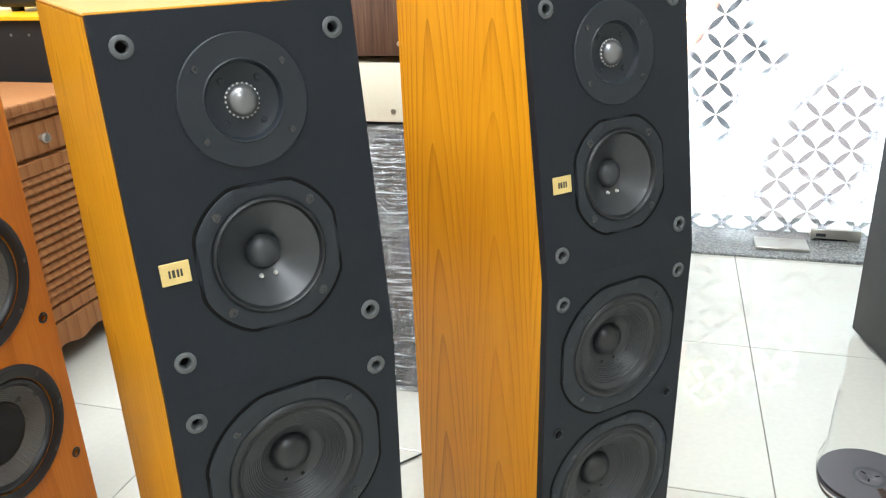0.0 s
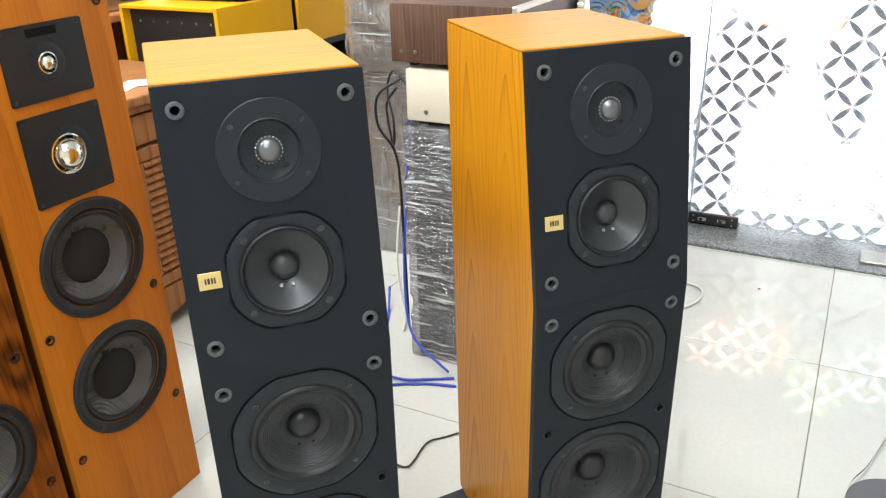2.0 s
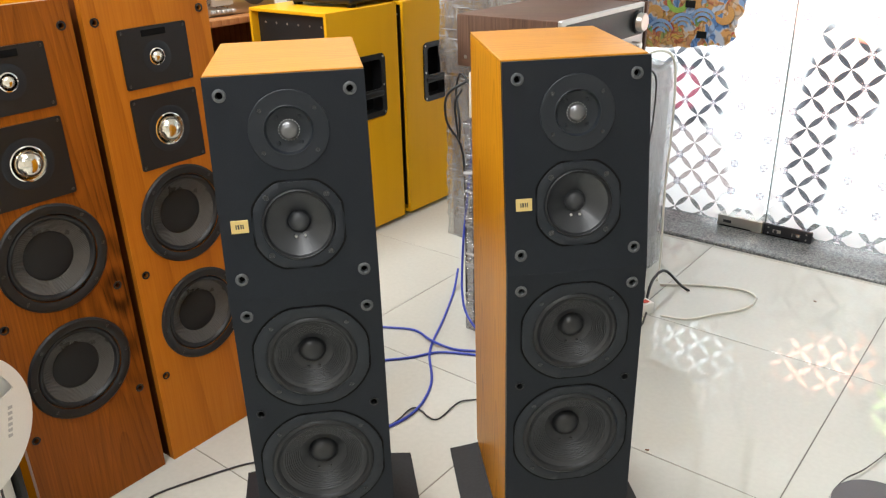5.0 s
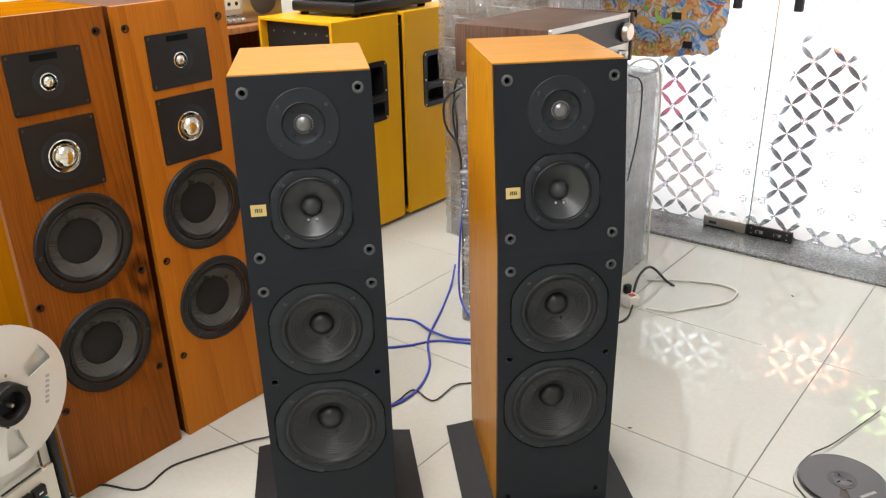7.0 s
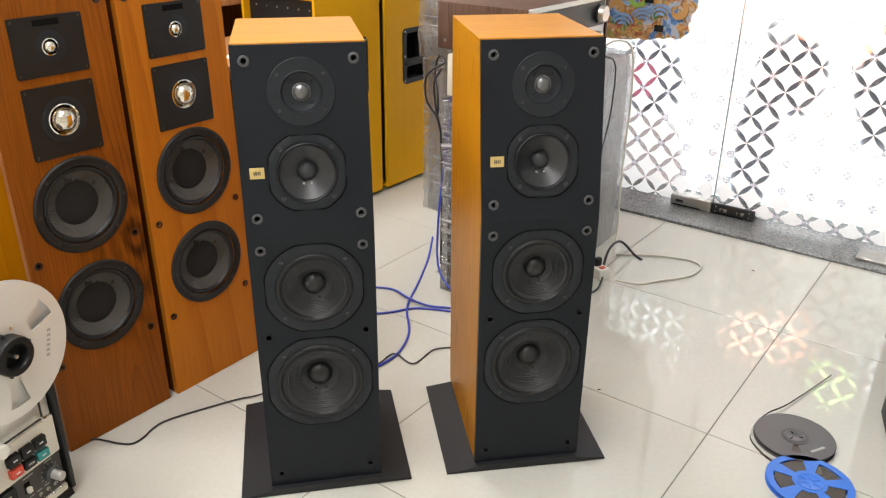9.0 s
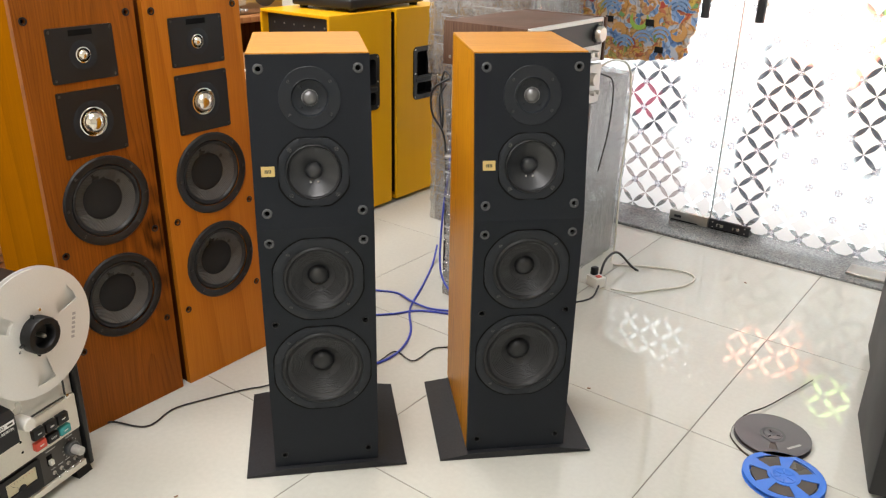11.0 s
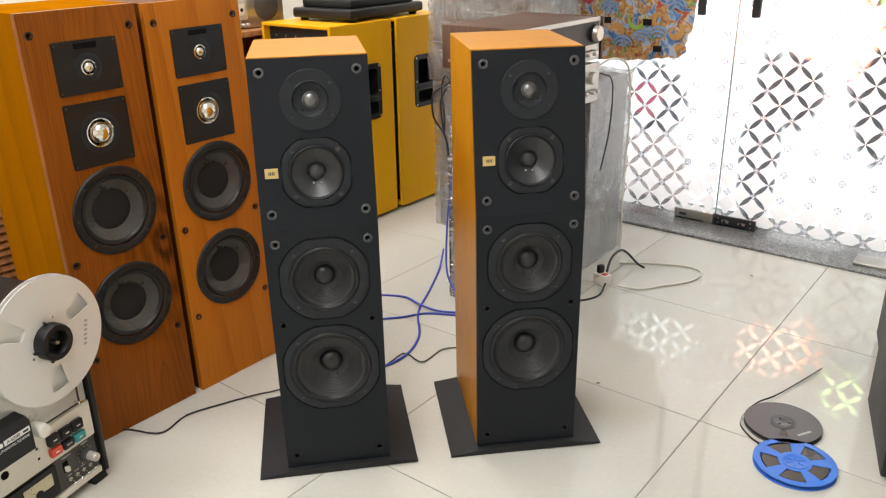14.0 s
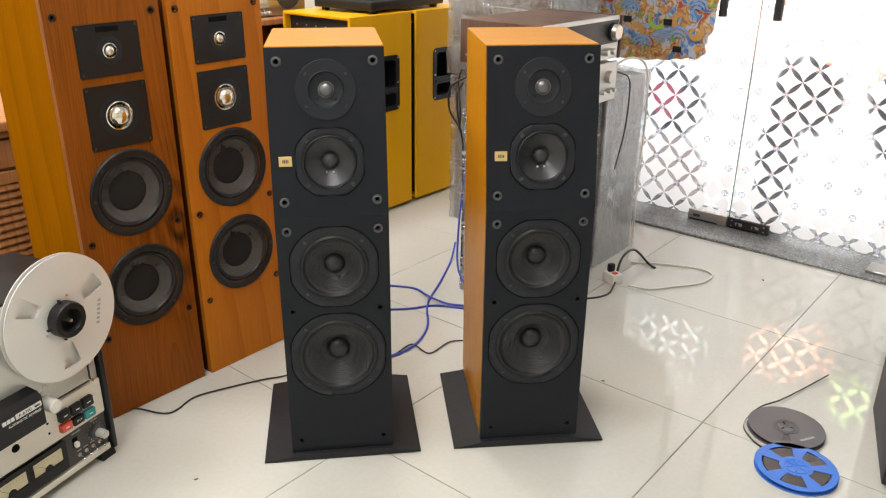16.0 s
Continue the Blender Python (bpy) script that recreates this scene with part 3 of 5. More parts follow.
def squares(x0, x1, z0, z1, LX, LZ):
    bm = bmesh.new()
    s = 0.0115
    for i in range(math.ceil((x0 - LX) / PITCH), math.floor((x1 - LX) / PITCH) + 1):
        for j in range(math.ceil((z0 - LZ) / PITCH), math.floor((z1 - LZ) / PITCH) + 1):
            block(LX + i * PITCH - s, LX + i * PITCH + s, -0.003, 0.0, LZ + j * PITCH - s, LZ + j * PITCH + s, 0.0, 1, bm)
    return bm


def glass_leaf(name, x0, x1, LX, LZ, label):
    leaf = thing(name, pose(0, GLASS_Y, 0), label, "glass door", kind="structure")
    pane = part("pane", block(x0, x1, -0.005, 0.005, 0.022, 2.52, 0.001), M_GLASS, leaf, smooth=None)
    pane.visible_shadow = False
    film = part("frosted_film", lattice(x0 + 0.004, x1 - 0.004, 0.03, 2.5, LX, LZ), M_FILM, leaf, "white frosted lattice pattern", smooth=None, m=pose(0, -0.007, 0))
    film["kind"] = "stuff"
    sq = part("bevel_squares", squares(x0 + 0.02, x1 - 0.02, 0.05, 1.35, LX, LZ), M_BEVEL, leaf, "small grey bevelled squares", smooth=None, m=pose(0, -0.008, 0))
    sq["kind"] = "stuff"
    rims = part("bevel_rims", bevel_lines(x0 + 0.02, x1 - 0.02, 0.05, 1.15, LX, LZ), M_RIM, leaf, "thin grey rims of the bevelled squares", smooth=None, m=pose(0, -0.0085, 0))
    rims["kind"] = "stuff"
    part("edge_strip", block(x0 - 0.0018, x0 + 0.0016, -0.006, 0.006, 0.055, 2.50), M_EDGE, leaf, "grey polished glass edge", smooth=None)
    return leaf


leaf_1 = glass_leaf("door_1", -1.16, -0.236, -0.4695, 0.561, "frosted glass door leaf with a lattice of clear petals")
leaf_2 = glass_leaf("door_2", -0.232, 0.72, -0.091, 0.671, "frosted glass door leaf with a lattice of clear petals")
glass_leaf("window_1", 0.724, 2.69, 0.780, 0.671, "fixed frosted glass panel with a lattice of clear petals")


def patch_fitting(leaf, x0, x1, z1, material, label):
    c, w, y = (x0 + x1) / 2, (x1 - x0) / 2, -0.018
    f = part("patch_fitting", block(c - w, c + w, y, 0.045, 0.011, 0.011 + z1, 0.003, 2), material, leaf, label)
    zc = 0.011 + z1 * 0.5
    if material == M_METAL_DARK:
        for dx in (-0.036, 0.030):
            part("slotted_plate", block(c + dx - 0.014, c + dx + 0.014, y - 0.0015, y, zc - 0.006, zc + 0.006, 0.0014, 2), M_SATIN, f, "pale slotted plate")
            part("screw", lathe([(0, 0.001), (0.004, 0.001), (0.006, 0)], 14), M_METAL_DARK, f, m=facing(c + dx - 0.004, y - 0.0016, zc - 0.001))
        for dx in (-0.066, 0.064):
            for dz in (-0.010, 0.010):
                part("screw", lathe([(0, 0.001), (0.0022, 0.001), (0.003, 0)], 12), M_SATIN, f, m=facing(c + dx, y, zc + dz))
    else:
        part("keyhole_plate", block(c - 0.060, c - 0.030, y - 0.001, y, zc - 0.006, zc + 0.005, 0.0008), M_METAL_DARK, f)
    part("lower_seam", block(c - w + 0.01, c + w - 0.04, y - 0.0008, y, 0.0125, 0.0165), M_HOLE, f, smooth=None)
    return f


patch_fitting(leaf_1, -0.400, -0.236, 0.042, M_SATIN, "satin steel patch fitting")
patch_fitting(leaf_2, -0.232, -0.066, 0.042, M_METAL_DARK, "dark steel patch fitting")
patch_fitting(leaf_2, 0.497, 0.648, 0.036, M_SATIN, "satin steel patch fitting")
solo("floor_spring_cover", block(0.320, 0.480, 2.560, 2.655, 0.0101, 0.020, 0.002), M_SATIN, "satin steel floor spring cover set on the granite sill", "door fitting")


def pull_bar(leaf, x):
    h = part("handle", lathe([(0, 0), (0.014, 0), (0.016, 0.002), (0.016, 0.70), (0.014, 0.702), (0, 0.702)], 20), M_METAL_DARK, leaf, "dark steel upright pull bar", m=pose(x, -0.06, 0.834))
    for z in (0.06, 0.64):
        part("standoff", lathe([(0, 0), (0.009, 0), (0.009, 0.053), (0, 0.053)], 14), M_SATIN, h, m=Matrix.Translation((0, 0, z)) @ Matrix.Rotation(radians(-90), 4, "X"))
    return h


pull_bar(leaf_1, -0.352)
pull_bar(leaf_2, -0.150)
# unseen slab added outside to stop the sun reaching further into the room
solo("awning", block(-1.8, 3.0, GLASS_Y + 0.09, 3.62, 2.56, 2.60, 0.004), M_WALL, "unseen flat white sun blocker added over the glass front outside", "awning", kind="structure")

# a bright cut-out card hung on the glass
rng = random.Random(4)
edge = []
for k in range(96):
    a = 2 * math.pi * k / 96
    r = 1 + 0.035 * math.sin(7 * a + 0.6) + 0.025 * abs(math.sin(13 * a)) + rng.uniform(-0.012, 0.012)
    edge.append((0.335 * r * math.copysign(abs(math.cos(a)) ** 0.5, math.cos(a)), 0.215 * r * math.copysign(abs(math.sin(a)) ** 0.5, math.sin(a))))
decor = thing("hanging_card", pose(-0.730, 2.675, 0.860), "bright multicoloured cut-out festive card hung on the glass", "decoration")
part("card", board(edge, [], 0.006, m=facing(0, -0.003, 0)), M_POSTER, decor)
M_CARD_RED = speckled("red_printed_card", (0.40, 0.045, 0.035), 0.4, 0.3, 40, 0.05)
M_CARD_GREEN = speckled("green_printed_card", (0.26, 0.42, 0.07), 0.4, 0.3, 40, 0.05)
M_CARD_BLUE = speckled("pale_blue_printed_card", (0.20, 0.31, 0.50), 0.4, 0.35, 40, 0.05)
M_CARD_GOLD = speckled("orange_printed_card", (0.47, 0.25, 0.08), 0.4, 0.35, 40, 0.05)


def arc(r0, r1, a0, a1, n=12):
    """A strip between two radii, thinner towards its ends."""
    out, back = [], []
    for k in range(n + 1):
        a, s = radians(a0 + (a1 - a0) * k / n), math.sin(math.pi * k / n) ** 0.6
        mid, w = (r0 + r1) / 2, (r1 - r0) / 2 * (0.12 + 0.88 * s)
        out.append(((mid + w) * math.cos(a), (mid + w) * math.sin(a)))
        back.append(((mid - w) * math.cos(a), (mid - w) * math.sin(a)))
    return out + back[::-1]


CARD = [("crescent", M_CARD_GREEN, 0.105, -0.055, 0.026, 0.044, 150, 390), ("red_swirl", M_CARD_RED, -0.15, 0.0, 0.0, 0.075, -10, 185),
        ("red_band", M_CARD_RED, 0.06, 0.02, 0.075, 0.092, 20, 130), ("red_band", M_CARD_RED, -0.08, -0.03, 0.06, 0.072, 30, 160),
        ("gold_cloud", M_CARD_GOLD, 0.20, -0.06, 0.012, 0.040, 60, 300), ("gold_cloud", M_CARD_GOLD, 0.02, -0.11, 0.012, 0.036, -60, 190),
        ("gold_cloud", M_CARD_GOLD, 0.27, -0.09, 0.014, 0.040, 200, 420), ("gold_cloud", M_CARD_GOLD, -0.05, 0.09, 0.012, 0.045, 10, 250)]
for wx, wz in ((0.13, -0.15), (0.20, -0.13), (0.05, -0.175), (0.265, -0.02), (-0.02, -0.04)):
    CARD += [("wave", M_CARD_BLUE, wx, wz, r, r + 0.011, 20, 160) for r in (0.012, 0.028, 0.043)]
for k, (pname, mm, dx, dz, r0, r1, a0, a1) in enumerate(CARD):
    part(pname, board(arc(r0, r1, a0, a1), [], 0.003, m=facing(dx, -0.0062 - 0.0003 * k, dz)), mm, decor, smooth=None)
for dx, dz in ((0.205, -0.165), (0.155, -0.065), (-0.02, -0.065)):
    part("black_clip", block(dx - 0.018, dx + 0.018, -0.018, -0.0165, dz - 0.012, dz + 0.012, 0.0006), M_BLACK, decor, "small black clip", smooth=None)


# ---- the black-fronted pair of floor speakers ----
KINK, TOP, FOOT = 0.590, 0.917, 0.018
Y_KINK, Y_TOP, Y_BACK = -0.013, 0.0305, 0.333
HALF = 0.115
UP_TILT = math.degrees(math.atan2(Y_TOP - Y_KINK, TOP - KINK))
LOW_TILT = -math.degrees(math.atan2(-Y_KINK, KINK))


def on_front(u, z):
    """The pose on the bent front of the speaker, at a height."""
    if z > KINK:
        return facing(u, Y_KINK + (z - KINK) * (Y_TOP - Y_KINK) / (TOP - KINK), z, UP_TILT)
    return facing(u, Y_KINK * z / KINK, z, LOW_TILT)


def cone_driver(parent, m, name, frame_r, flat, sur_out, sur_in, dome_r, depth, cone_mat, ribs, label):
    """A cone driver: cast frame, rolled surround, cone and dust dome, each a mesh."""
    d = part(name, lathe([(frame_r, -0.001), (frame_r, 0.0012), (frame_r - 0.0010, 0.0018), (sur_out + 0.003, 0.0026), (sur_out, 0.0012), (sur_out - 0.001, -0.012)], 72, flat), M_FRAME, parent, label, m=m)
    part("gasket", lathe([(frame_r + 0.0034, 0.0002), (frame_r + 0.0034, 0.0005), (frame_r - 0.002, 0.0006)], 72, flat + 0.0034), M_HOLE, d)
    w = sur_out - sur_in
    roll = [(sur_out - w * s, 0.0012 + 0.0045 * math.sin(math.pi * s) - 0.002 * s) for s in [k / 8 for k in range(9)]]
    part("surround", lathe([(sur_out + 0.001, -0.002), *roll, (sur_in - 0.001, -0.004)], 64), M_RUBBER, d)
    pts = []
    steps = 32
    for k in range(steps + 1):
        s = k / steps
        r = sur_in + (dome_r * 0.92 - sur_in) * s
        z = -0.0008 - depth * (s ** 0.92)
        if ribs and 0.14 < s < 0.70:
            z += 0.0011 * math.sin(k * math.pi)  + (0.0010 if k % 2 else 0.0)
        pts.append((r, z))
    part("cone", lathe(pts, 64), cone_mat, d)
    base = -depth - 0.0008
    dome = [(dome_r * math.cos(a), base + dome_r * 0.72 * math.sin(a)) for a in [math.pi / 2 * k / 9 for k in range(9)]]
    part("dust_dome", lathe([(dome_r, base - 0.002), *dome, (0, base + dome_r * 0.72)], 40), M_DOME if ribs else M_DOME_MID, d)
    # the two lead wire eyelets under the dome
    for sx in (-1, 1):
        part("lead_eyelet", lathe([(0, 0.003), (0.0016, 0.003), (0.0024, 0.0)], 10), M_SILVER if not ribs else M_SCREW, d,
             m=pose(sx * dome_r * 0.42, -dome_r * 1.32, base + 0.006))
    rr = (frame_r + sur_out) / 2 * 1.0
    for a in (45, 135, 225, 315):
        x, y = rr * math.cos(radians(a)), rr * math.sin(radians(a))
        screw(d, pose(x, y, 0.0021), 0.0045 if not ribs else 0.0036)
    return d


def dome_tweeter(parent, m):
    d = part("tweeter", lathe([(0.0615, -0.001), (0.0615, 0.0015), (0.0605, 0.0024), (0.0385, 0.0024), (0.0375, 0.0034), (0.0365, 0.0030), (0.034, -0.003), (0.026, -0.006), (0.0165, -0.007)], 64), M_FRAME, parent, "round black tweeter plate", m=m)
    dome = [(0.0155 * math.cos(a), -0.006 + 0.012 * math.sin(a)) for a in [math.pi / 2 * k / 8 for k in range(8)]]
    part("dome", lathe([(0.0165, -0.007), *dome, (0, 0.006)], 36), M_TITAN, d, "grey metal dome")
    beads = bmesh.new()
    for k in range(22):
        a = 2 * math.pi * k / 22
        lathe([(0, 0.0013), (0.0009, 0.0009), (0.0012, 0.0)], 6, bm=beads, m=pose(0.0158 * math.cos(a), 0.0158 * math.sin(a), -0.0052))
    part("bead_ring", beads, M_WHITEDOT, d, "ring of white beads")
    for a in (38, 142, 218, 322):
        screw(d, pose(0.052 * math.cos(radians(a)), 0.052 * math.sin(radians(a)), 0.0024), 0.0032)
    for a in (48, 132, 228, 312):
        part("boss", lathe([(0, 0.0018), (0.0024, 0.0014), (0.0034, 0.0)], 10), M_FRAME, d, m=pose(0.0265 * math.cos(radians(a)), 0.0265 * math.sin(radians(a)), -0.0055))
    return d


def tall_speaker(m, label):
    s = thing("floor_speaker", m, label, "speaker", "pair of black-fronted floor speakers")
    t = 0.012
    side = [(t, FOOT), (Y_KINK + t, KINK), (Y_TOP + t, TOP), (Y_BACK, TOP), (Y_BACK, FOOT)]
    part("cabinet", extruded(side, -HALF, HALF, open_edge=(0, 1)), M_OAK, s, "orange oak veneer box", smooth=None)
    part("top_panel", block(-HALF, HALF, Y_TOP + t + 0.001, Y_BACK, TOP + 0.0002, TOP + 0.004, 0.0012), M_OAK_TOP, s, "orange oak veneer top", smooth=None)
    z_at = lambda z: (z - KINK) / math.cos(radians(UP_TILT))  # noqa: E731
    z_lo = lambda z: (z - KINK) / math.cos(radians(LOW_TILT))  # noqa: E731
    sock = 0.0925
    holes_up = [circle(0, z_at(0.840), 0.034), circle(0, z_at(0.700), 0.054)]
    holes_up += [circle(sx * sock, z_at(z), 0.0052, 14) for sx in (-1, 1) for z in (0.894, 0.622)]
    holes_lo = [circle(0, z_lo(0.477), 0.072), circle(0, z_lo(0.267), 0.086)]
    holes_lo += [circle(sx * sock, z_lo(z), 0.0052, 14) for sx in (-1, 1) for z in (0.5605, 0.378, 0.049)]
    up = part("upper_baffle", board(rect(-HALF, HALF, 0, z_at(TOP + 0.003)), holes_up, t, m=on_front(0, KINK + 1e-5)), M_BAFFLE, s, "matt black upper front panel, leaning back", smooth=None)
    lo = part("lower_baffle", board(rect(-HALF, HALF, z_lo(FOOT), 0), holes_lo, t, m=on_front(0, KINK)), M_BAFFLE, s, "matt black lower front panel", smooth=None)
    part("inner_box", block(-HALF + 0.008, HALF - 0.008, 0.10, 0.11, FOOT + 0.01, TOP - 0.01), M_HOLE, s, smooth=None)
    dome_tweeter(s, on_front(0, 0.840) @ Matrix.Scale(0.955, 4))
    cone_driver(s, on_front(0.001, 0.700), "midrange", 0.0708, 0.0654, 0.0545, 0.0485, 0.0168, 0.022, M_CONE_MID, False, "black midrange driver with a shiny cone")
    cone_driver(s, on_front(0, 0.477), "woofer", 0.0930, 0.0890, 0.072, 0.061, 0.0220, 0.024, M_CONE, True, "black woofer with a ribbed cone")
    cone_driver(s, on_front(0, 0.267), "woofer", 0.1040, 0.0998, 0.086, 0.074, 0.0250, 0.033, M_CONE, True, "larger black woofer with a ribbed cone")
    for z in (0.894, 0.622, 0.5605, 0.378, 0.049):
        for sx in (-1, 1):
            big = z > 0.5
            r = 0.0098 if big else 0.0074
            k = part("grille_socket", lathe([(r, -0.0005), (r, 0.0012), (r - 0.001, 0.002), (0.0058, 0.002), (0.0050, 0.001), (0.0048, -0.010)], 24), M_GREYRING if big else M_RUBBER, s, m=on_front(sx * sock, z))
            part("recess", lathe([(0.0049, -0.009), (0, -0.009)], 14), M_HOLE, k)
    badge = part("badge", block(-0.0128, 0.0128, -0.0098, 0.0098, 0.0, 0.0016, 0.0003), M_GOLD, s, "small gold name plate", smooth=None, m=on_front(-0.086, 0.7035))
    for x0, x1 in ((-0.0060, -0.0042), (-0.0030, -0.0004), (0.0010, 0.0030), (0.0042, 0.0060)):
        part("print_bar", block(x0, x1, -0.0034, 0.0034, 0.0016, 0.0019), M_INK, badge, smooth=None)
    # the flared foot board
    prof = []
    for k in range(15):
        x = -0.1785 + 0.357 * k / 14
        e = max(0.0, (abs(x) - 0.10) / 0.0785)
        prof.append((x, 0.0175 - 0.0125 * e ** 0.8))
    bm = bmesh.new()
    rows = []
    for y in (-0.012, 0.325):
        rows.append(([bm.verts.new((x, y, z)) for x, z in prof], [bm.verts.new((x, y + (0.001 if y < 0 else -0.001), 0.0005)) for x, z in prof]))
    (ta, la), (tb, lb) = rows
    for k in range(14):
        bm.faces.new((ta[k], ta[k + 1], tb[k + 1], tb[k]))
        bm.faces.new((la[k], la[k + 1], lb[k + 1], lb[k]))
        bm.faces.new((ta[k], ta[k + 1], la[k + 1], la[k]))
        bm.faces.new((tb[k], tb[k + 1], lb[k + 1], lb[k]))
    bm.faces.new((ta[0], tb[0], lb[0], la[0]))
    bm.faces.new((ta[-1], tb[-1], lb[-1], la[-1]))
    part("foot_board", bm, M_PLATE, s, "wide black flared foot board", smooth=30)
    return s


speaker = tall_speaker(pose(-0.326, 0.6245, 0.0008, 0, -0.32, 47.6), "tall orange oak floor speaker with a black front and flared foot")
copy_thing(speaker, pose(-0.0290, 0.943, 0.001, 0, -0.50, 45.5))


# ---- the walnut pair of floor speakers ----
def walnut_speaker(m, veneer, side, label):
    w, d, h = 0.132, 0.275, 1.0
    s = thing("walnut_floor_speaker", m, label, "speaker", "pair of walnut floor speakers")
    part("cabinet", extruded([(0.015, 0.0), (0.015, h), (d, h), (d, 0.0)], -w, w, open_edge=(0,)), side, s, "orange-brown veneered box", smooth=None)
    drivers = [(0.554, 0.084), (0.318, 0.084)]
    holes = [circle(0.004, z, r) for z, r in drivers]
    holes += [circle(0, 0.879, 0.017, 20), circle(0, 0.737, 0.033, 24)]
    holes += [circle(sx * 0.111, z, 0.0048, 14) for sx in (-1, 1) for z in (0.956, 0.455, 0.214)]
    part("baffle", board(rect(-w, w, 0.0, h), holes, 0.016, m=facing(0, 0, 0)), veneer, s, "walnut veneered front panel", smooth=None)
    part("inner_box", block(-w + 0.01, w - 0.01, 0.10, 0.11, 0.02, h - 0.02), M_HOLE, s, smooth=None)
    for z0, z1, cz, hole_r, dome_r, label in ((0.825, 0.937, 0.879, 0.0165, 0.0115, "black tweeter plate"), (0.665, 0.807, 0.737, 0.032, 0.0245, "black midrange plate")):
        p = part("driver_plate", board(rounded(-0.073, 0.073, z0, z1, 0.004), [circle(0, cz, hole_r, 32)], 0.003, m=facing(0, -0.003, 0)), M_BLACK, s, label, smooth=None)
        part("horn_ring", lathe([(hole_r + 0.014, 0.0006), (hole_r + 0.010, 0.0016), (hole_r, 0.0010), (hole_r - 0.002, -0.003)], 40), M_FRAME, p, m=facing(0, -0.003, cz))
        part("chrome_ring", lathe([(hole_r, -0.004), (hole_r, 0.001), (hole_r - 0.002, 0.002), (dome_r + 0.0015, -0.005), (dome_r, -0.008)], 36), M_CHROME, p, "bright chrome ring", m=facing(0, -0.003, cz))
        dm = [(dome_r * math.cos(a), -0.002 + dome_r * 0.92 * math.sin(a)) for a in [math.pi / 2 * k / 9 for k in range(9)]]
        part("metal_dome", lathe([(dome_r, -0.008), *dm, (0, -0.002 + dome_r * 0.92)], 36), M_POLISHDOME, p, "polished metal dome", m=facing(0, -0.003, cz))
        for sx in (-1, 1):
            for z in (z0 + 0.007, z1 - 0.007):
                screw(p, facing(sx * 0.0665, -0.003, z), 0.003)
        if z0 > 0.8:
            part("name_bar", block(-0.026, 0.026, -0.0042, -0.003, 0.919, 0.931, 0.0004), M_HOLE, p, smooth=None)
    for z, r in drivers:
        d2 = part("woofer", lathe([(0.1035, -0.001), (0.1035, 0.002), (0.100, 0.0052), (0.090, 0.0056), (0.0845, 0.002), (0.083, -0.012)], 64), M_RUBBER, s, "woofer with a black rim and grey woven cone", m=facing(0.004, 0, z))
        roll = [(0.0845 - 0.0125 * k / 8, -0.004 + 0.0065 * math.sin(math.pi * k / 8)) for k in range(9)]
        part("surround", lathe([(0.086, -0.006), *roll, (0.070, -0.006)], 56), M_RUBBER, d2)
        pts = []
        for k in range(15):
            q = k / 14
            pts.append((0.0715 - 0.0265 * q, -0.004 - 0.017 * q + (0.0006 if k % 2 else 0.0)))
        part("cone", lathe(pts, 56), M_WEAVE, d2, "grey woven cone")
        cap = [(0.0475 * math.cos(a), -0.0195 + 0.006 * math.sin(a)) for a in [math.pi / 2 * k / 8 for k in range(8)]]
        part("dust_cap", lathe([(0.0475, -0.022), *cap, (0, -0.0135)], 48), M_FELT, d2, "large black dust cap")
        for a in (45, 135, 225, 315, 0, 180):
            screw(d2, pose(0.094 * math.cos(radians(a)), 0.094 * math.sin(radians(a)), 0.0054), 0.0034)
    for z in (0.956, 0.455, 0.214):
        for sx in (-1, 1):
            k = part("grille_socket", lathe([(0.0085, -0.0005), (0.0085, 0.0014), (0.0055, 0.0018), (0.0046, -0.010)], 20), M_RUBBER, s, m=facing(sx * 0.111, 0, z))
            part("recess", lathe([(0.0047, -0.009), (0, -0.009)], 14), M_HOLE, k)
    return s


walnut_speaker(pose(-0.862, 0.4890, 0.001, 0, -0.60, 90), M_WALNUT, M_WALNUT_EDGE, "tall dark walnut floor speaker with two woofers and metal domes")
# its side veneer has the shade between the two speakers painted in
walnut_speaker(pose(-0.862, 0.7755, 0.001, 0, -0.80, 90), M_CHERRY, M_SHADED_SIDE, "tall orange walnut floor speaker with two woofers and metal domes")


# ---- open reel tape deck ----
DECK_A = 105.0
deck = thing("open_reel_tape_deck", pose(-0.742, 0.281, 0, 0, 0, DECK_A), "silver and black open reel tape deck standing on the floor", "tape deck")
W0, DH = -0.43, 0.46
part("case", block(W0 - 0.012, 0.012, 0.004, 0.215, 0.016, DH, 0.004, 2), M_BLACK, deck, "black textured case")
part("transport_panel", block(W0 + 0.003, -0.003, -0.002, 0.006, 0.205, DH - 0.006, 0.001), M_TRANSPORT, deck, "satin silver transport panel", smooth=None)
part("button_panel", block(W0 + 0.003, -0.003, -0.008, 0.006, 0.118, 0.204, 0.0015), M_PANEL, deck, "satin silver button panel", smooth=None)
part("control_panel", block(W0 + 0.003, -0.003, -0.003, 0.006, 0.034, 0.117, 0.001), M_CHARCOAL, deck, "charcoal control panel", smooth=None)
part("bottom_trim", block(W0 + 0.003, -0.003, -0.008, 0.006, 0.018, 0.033, 0.0015), M_PANEL, deck, "satin silver bottom trim", smooth=None)
for sx in (W0 - 0.012, 0.0):
    part("side_rail", block(sx, sx + 0.012, -0.014, 0.010, 0.016, DH, 0.003, 2), M_BLACK, deck)
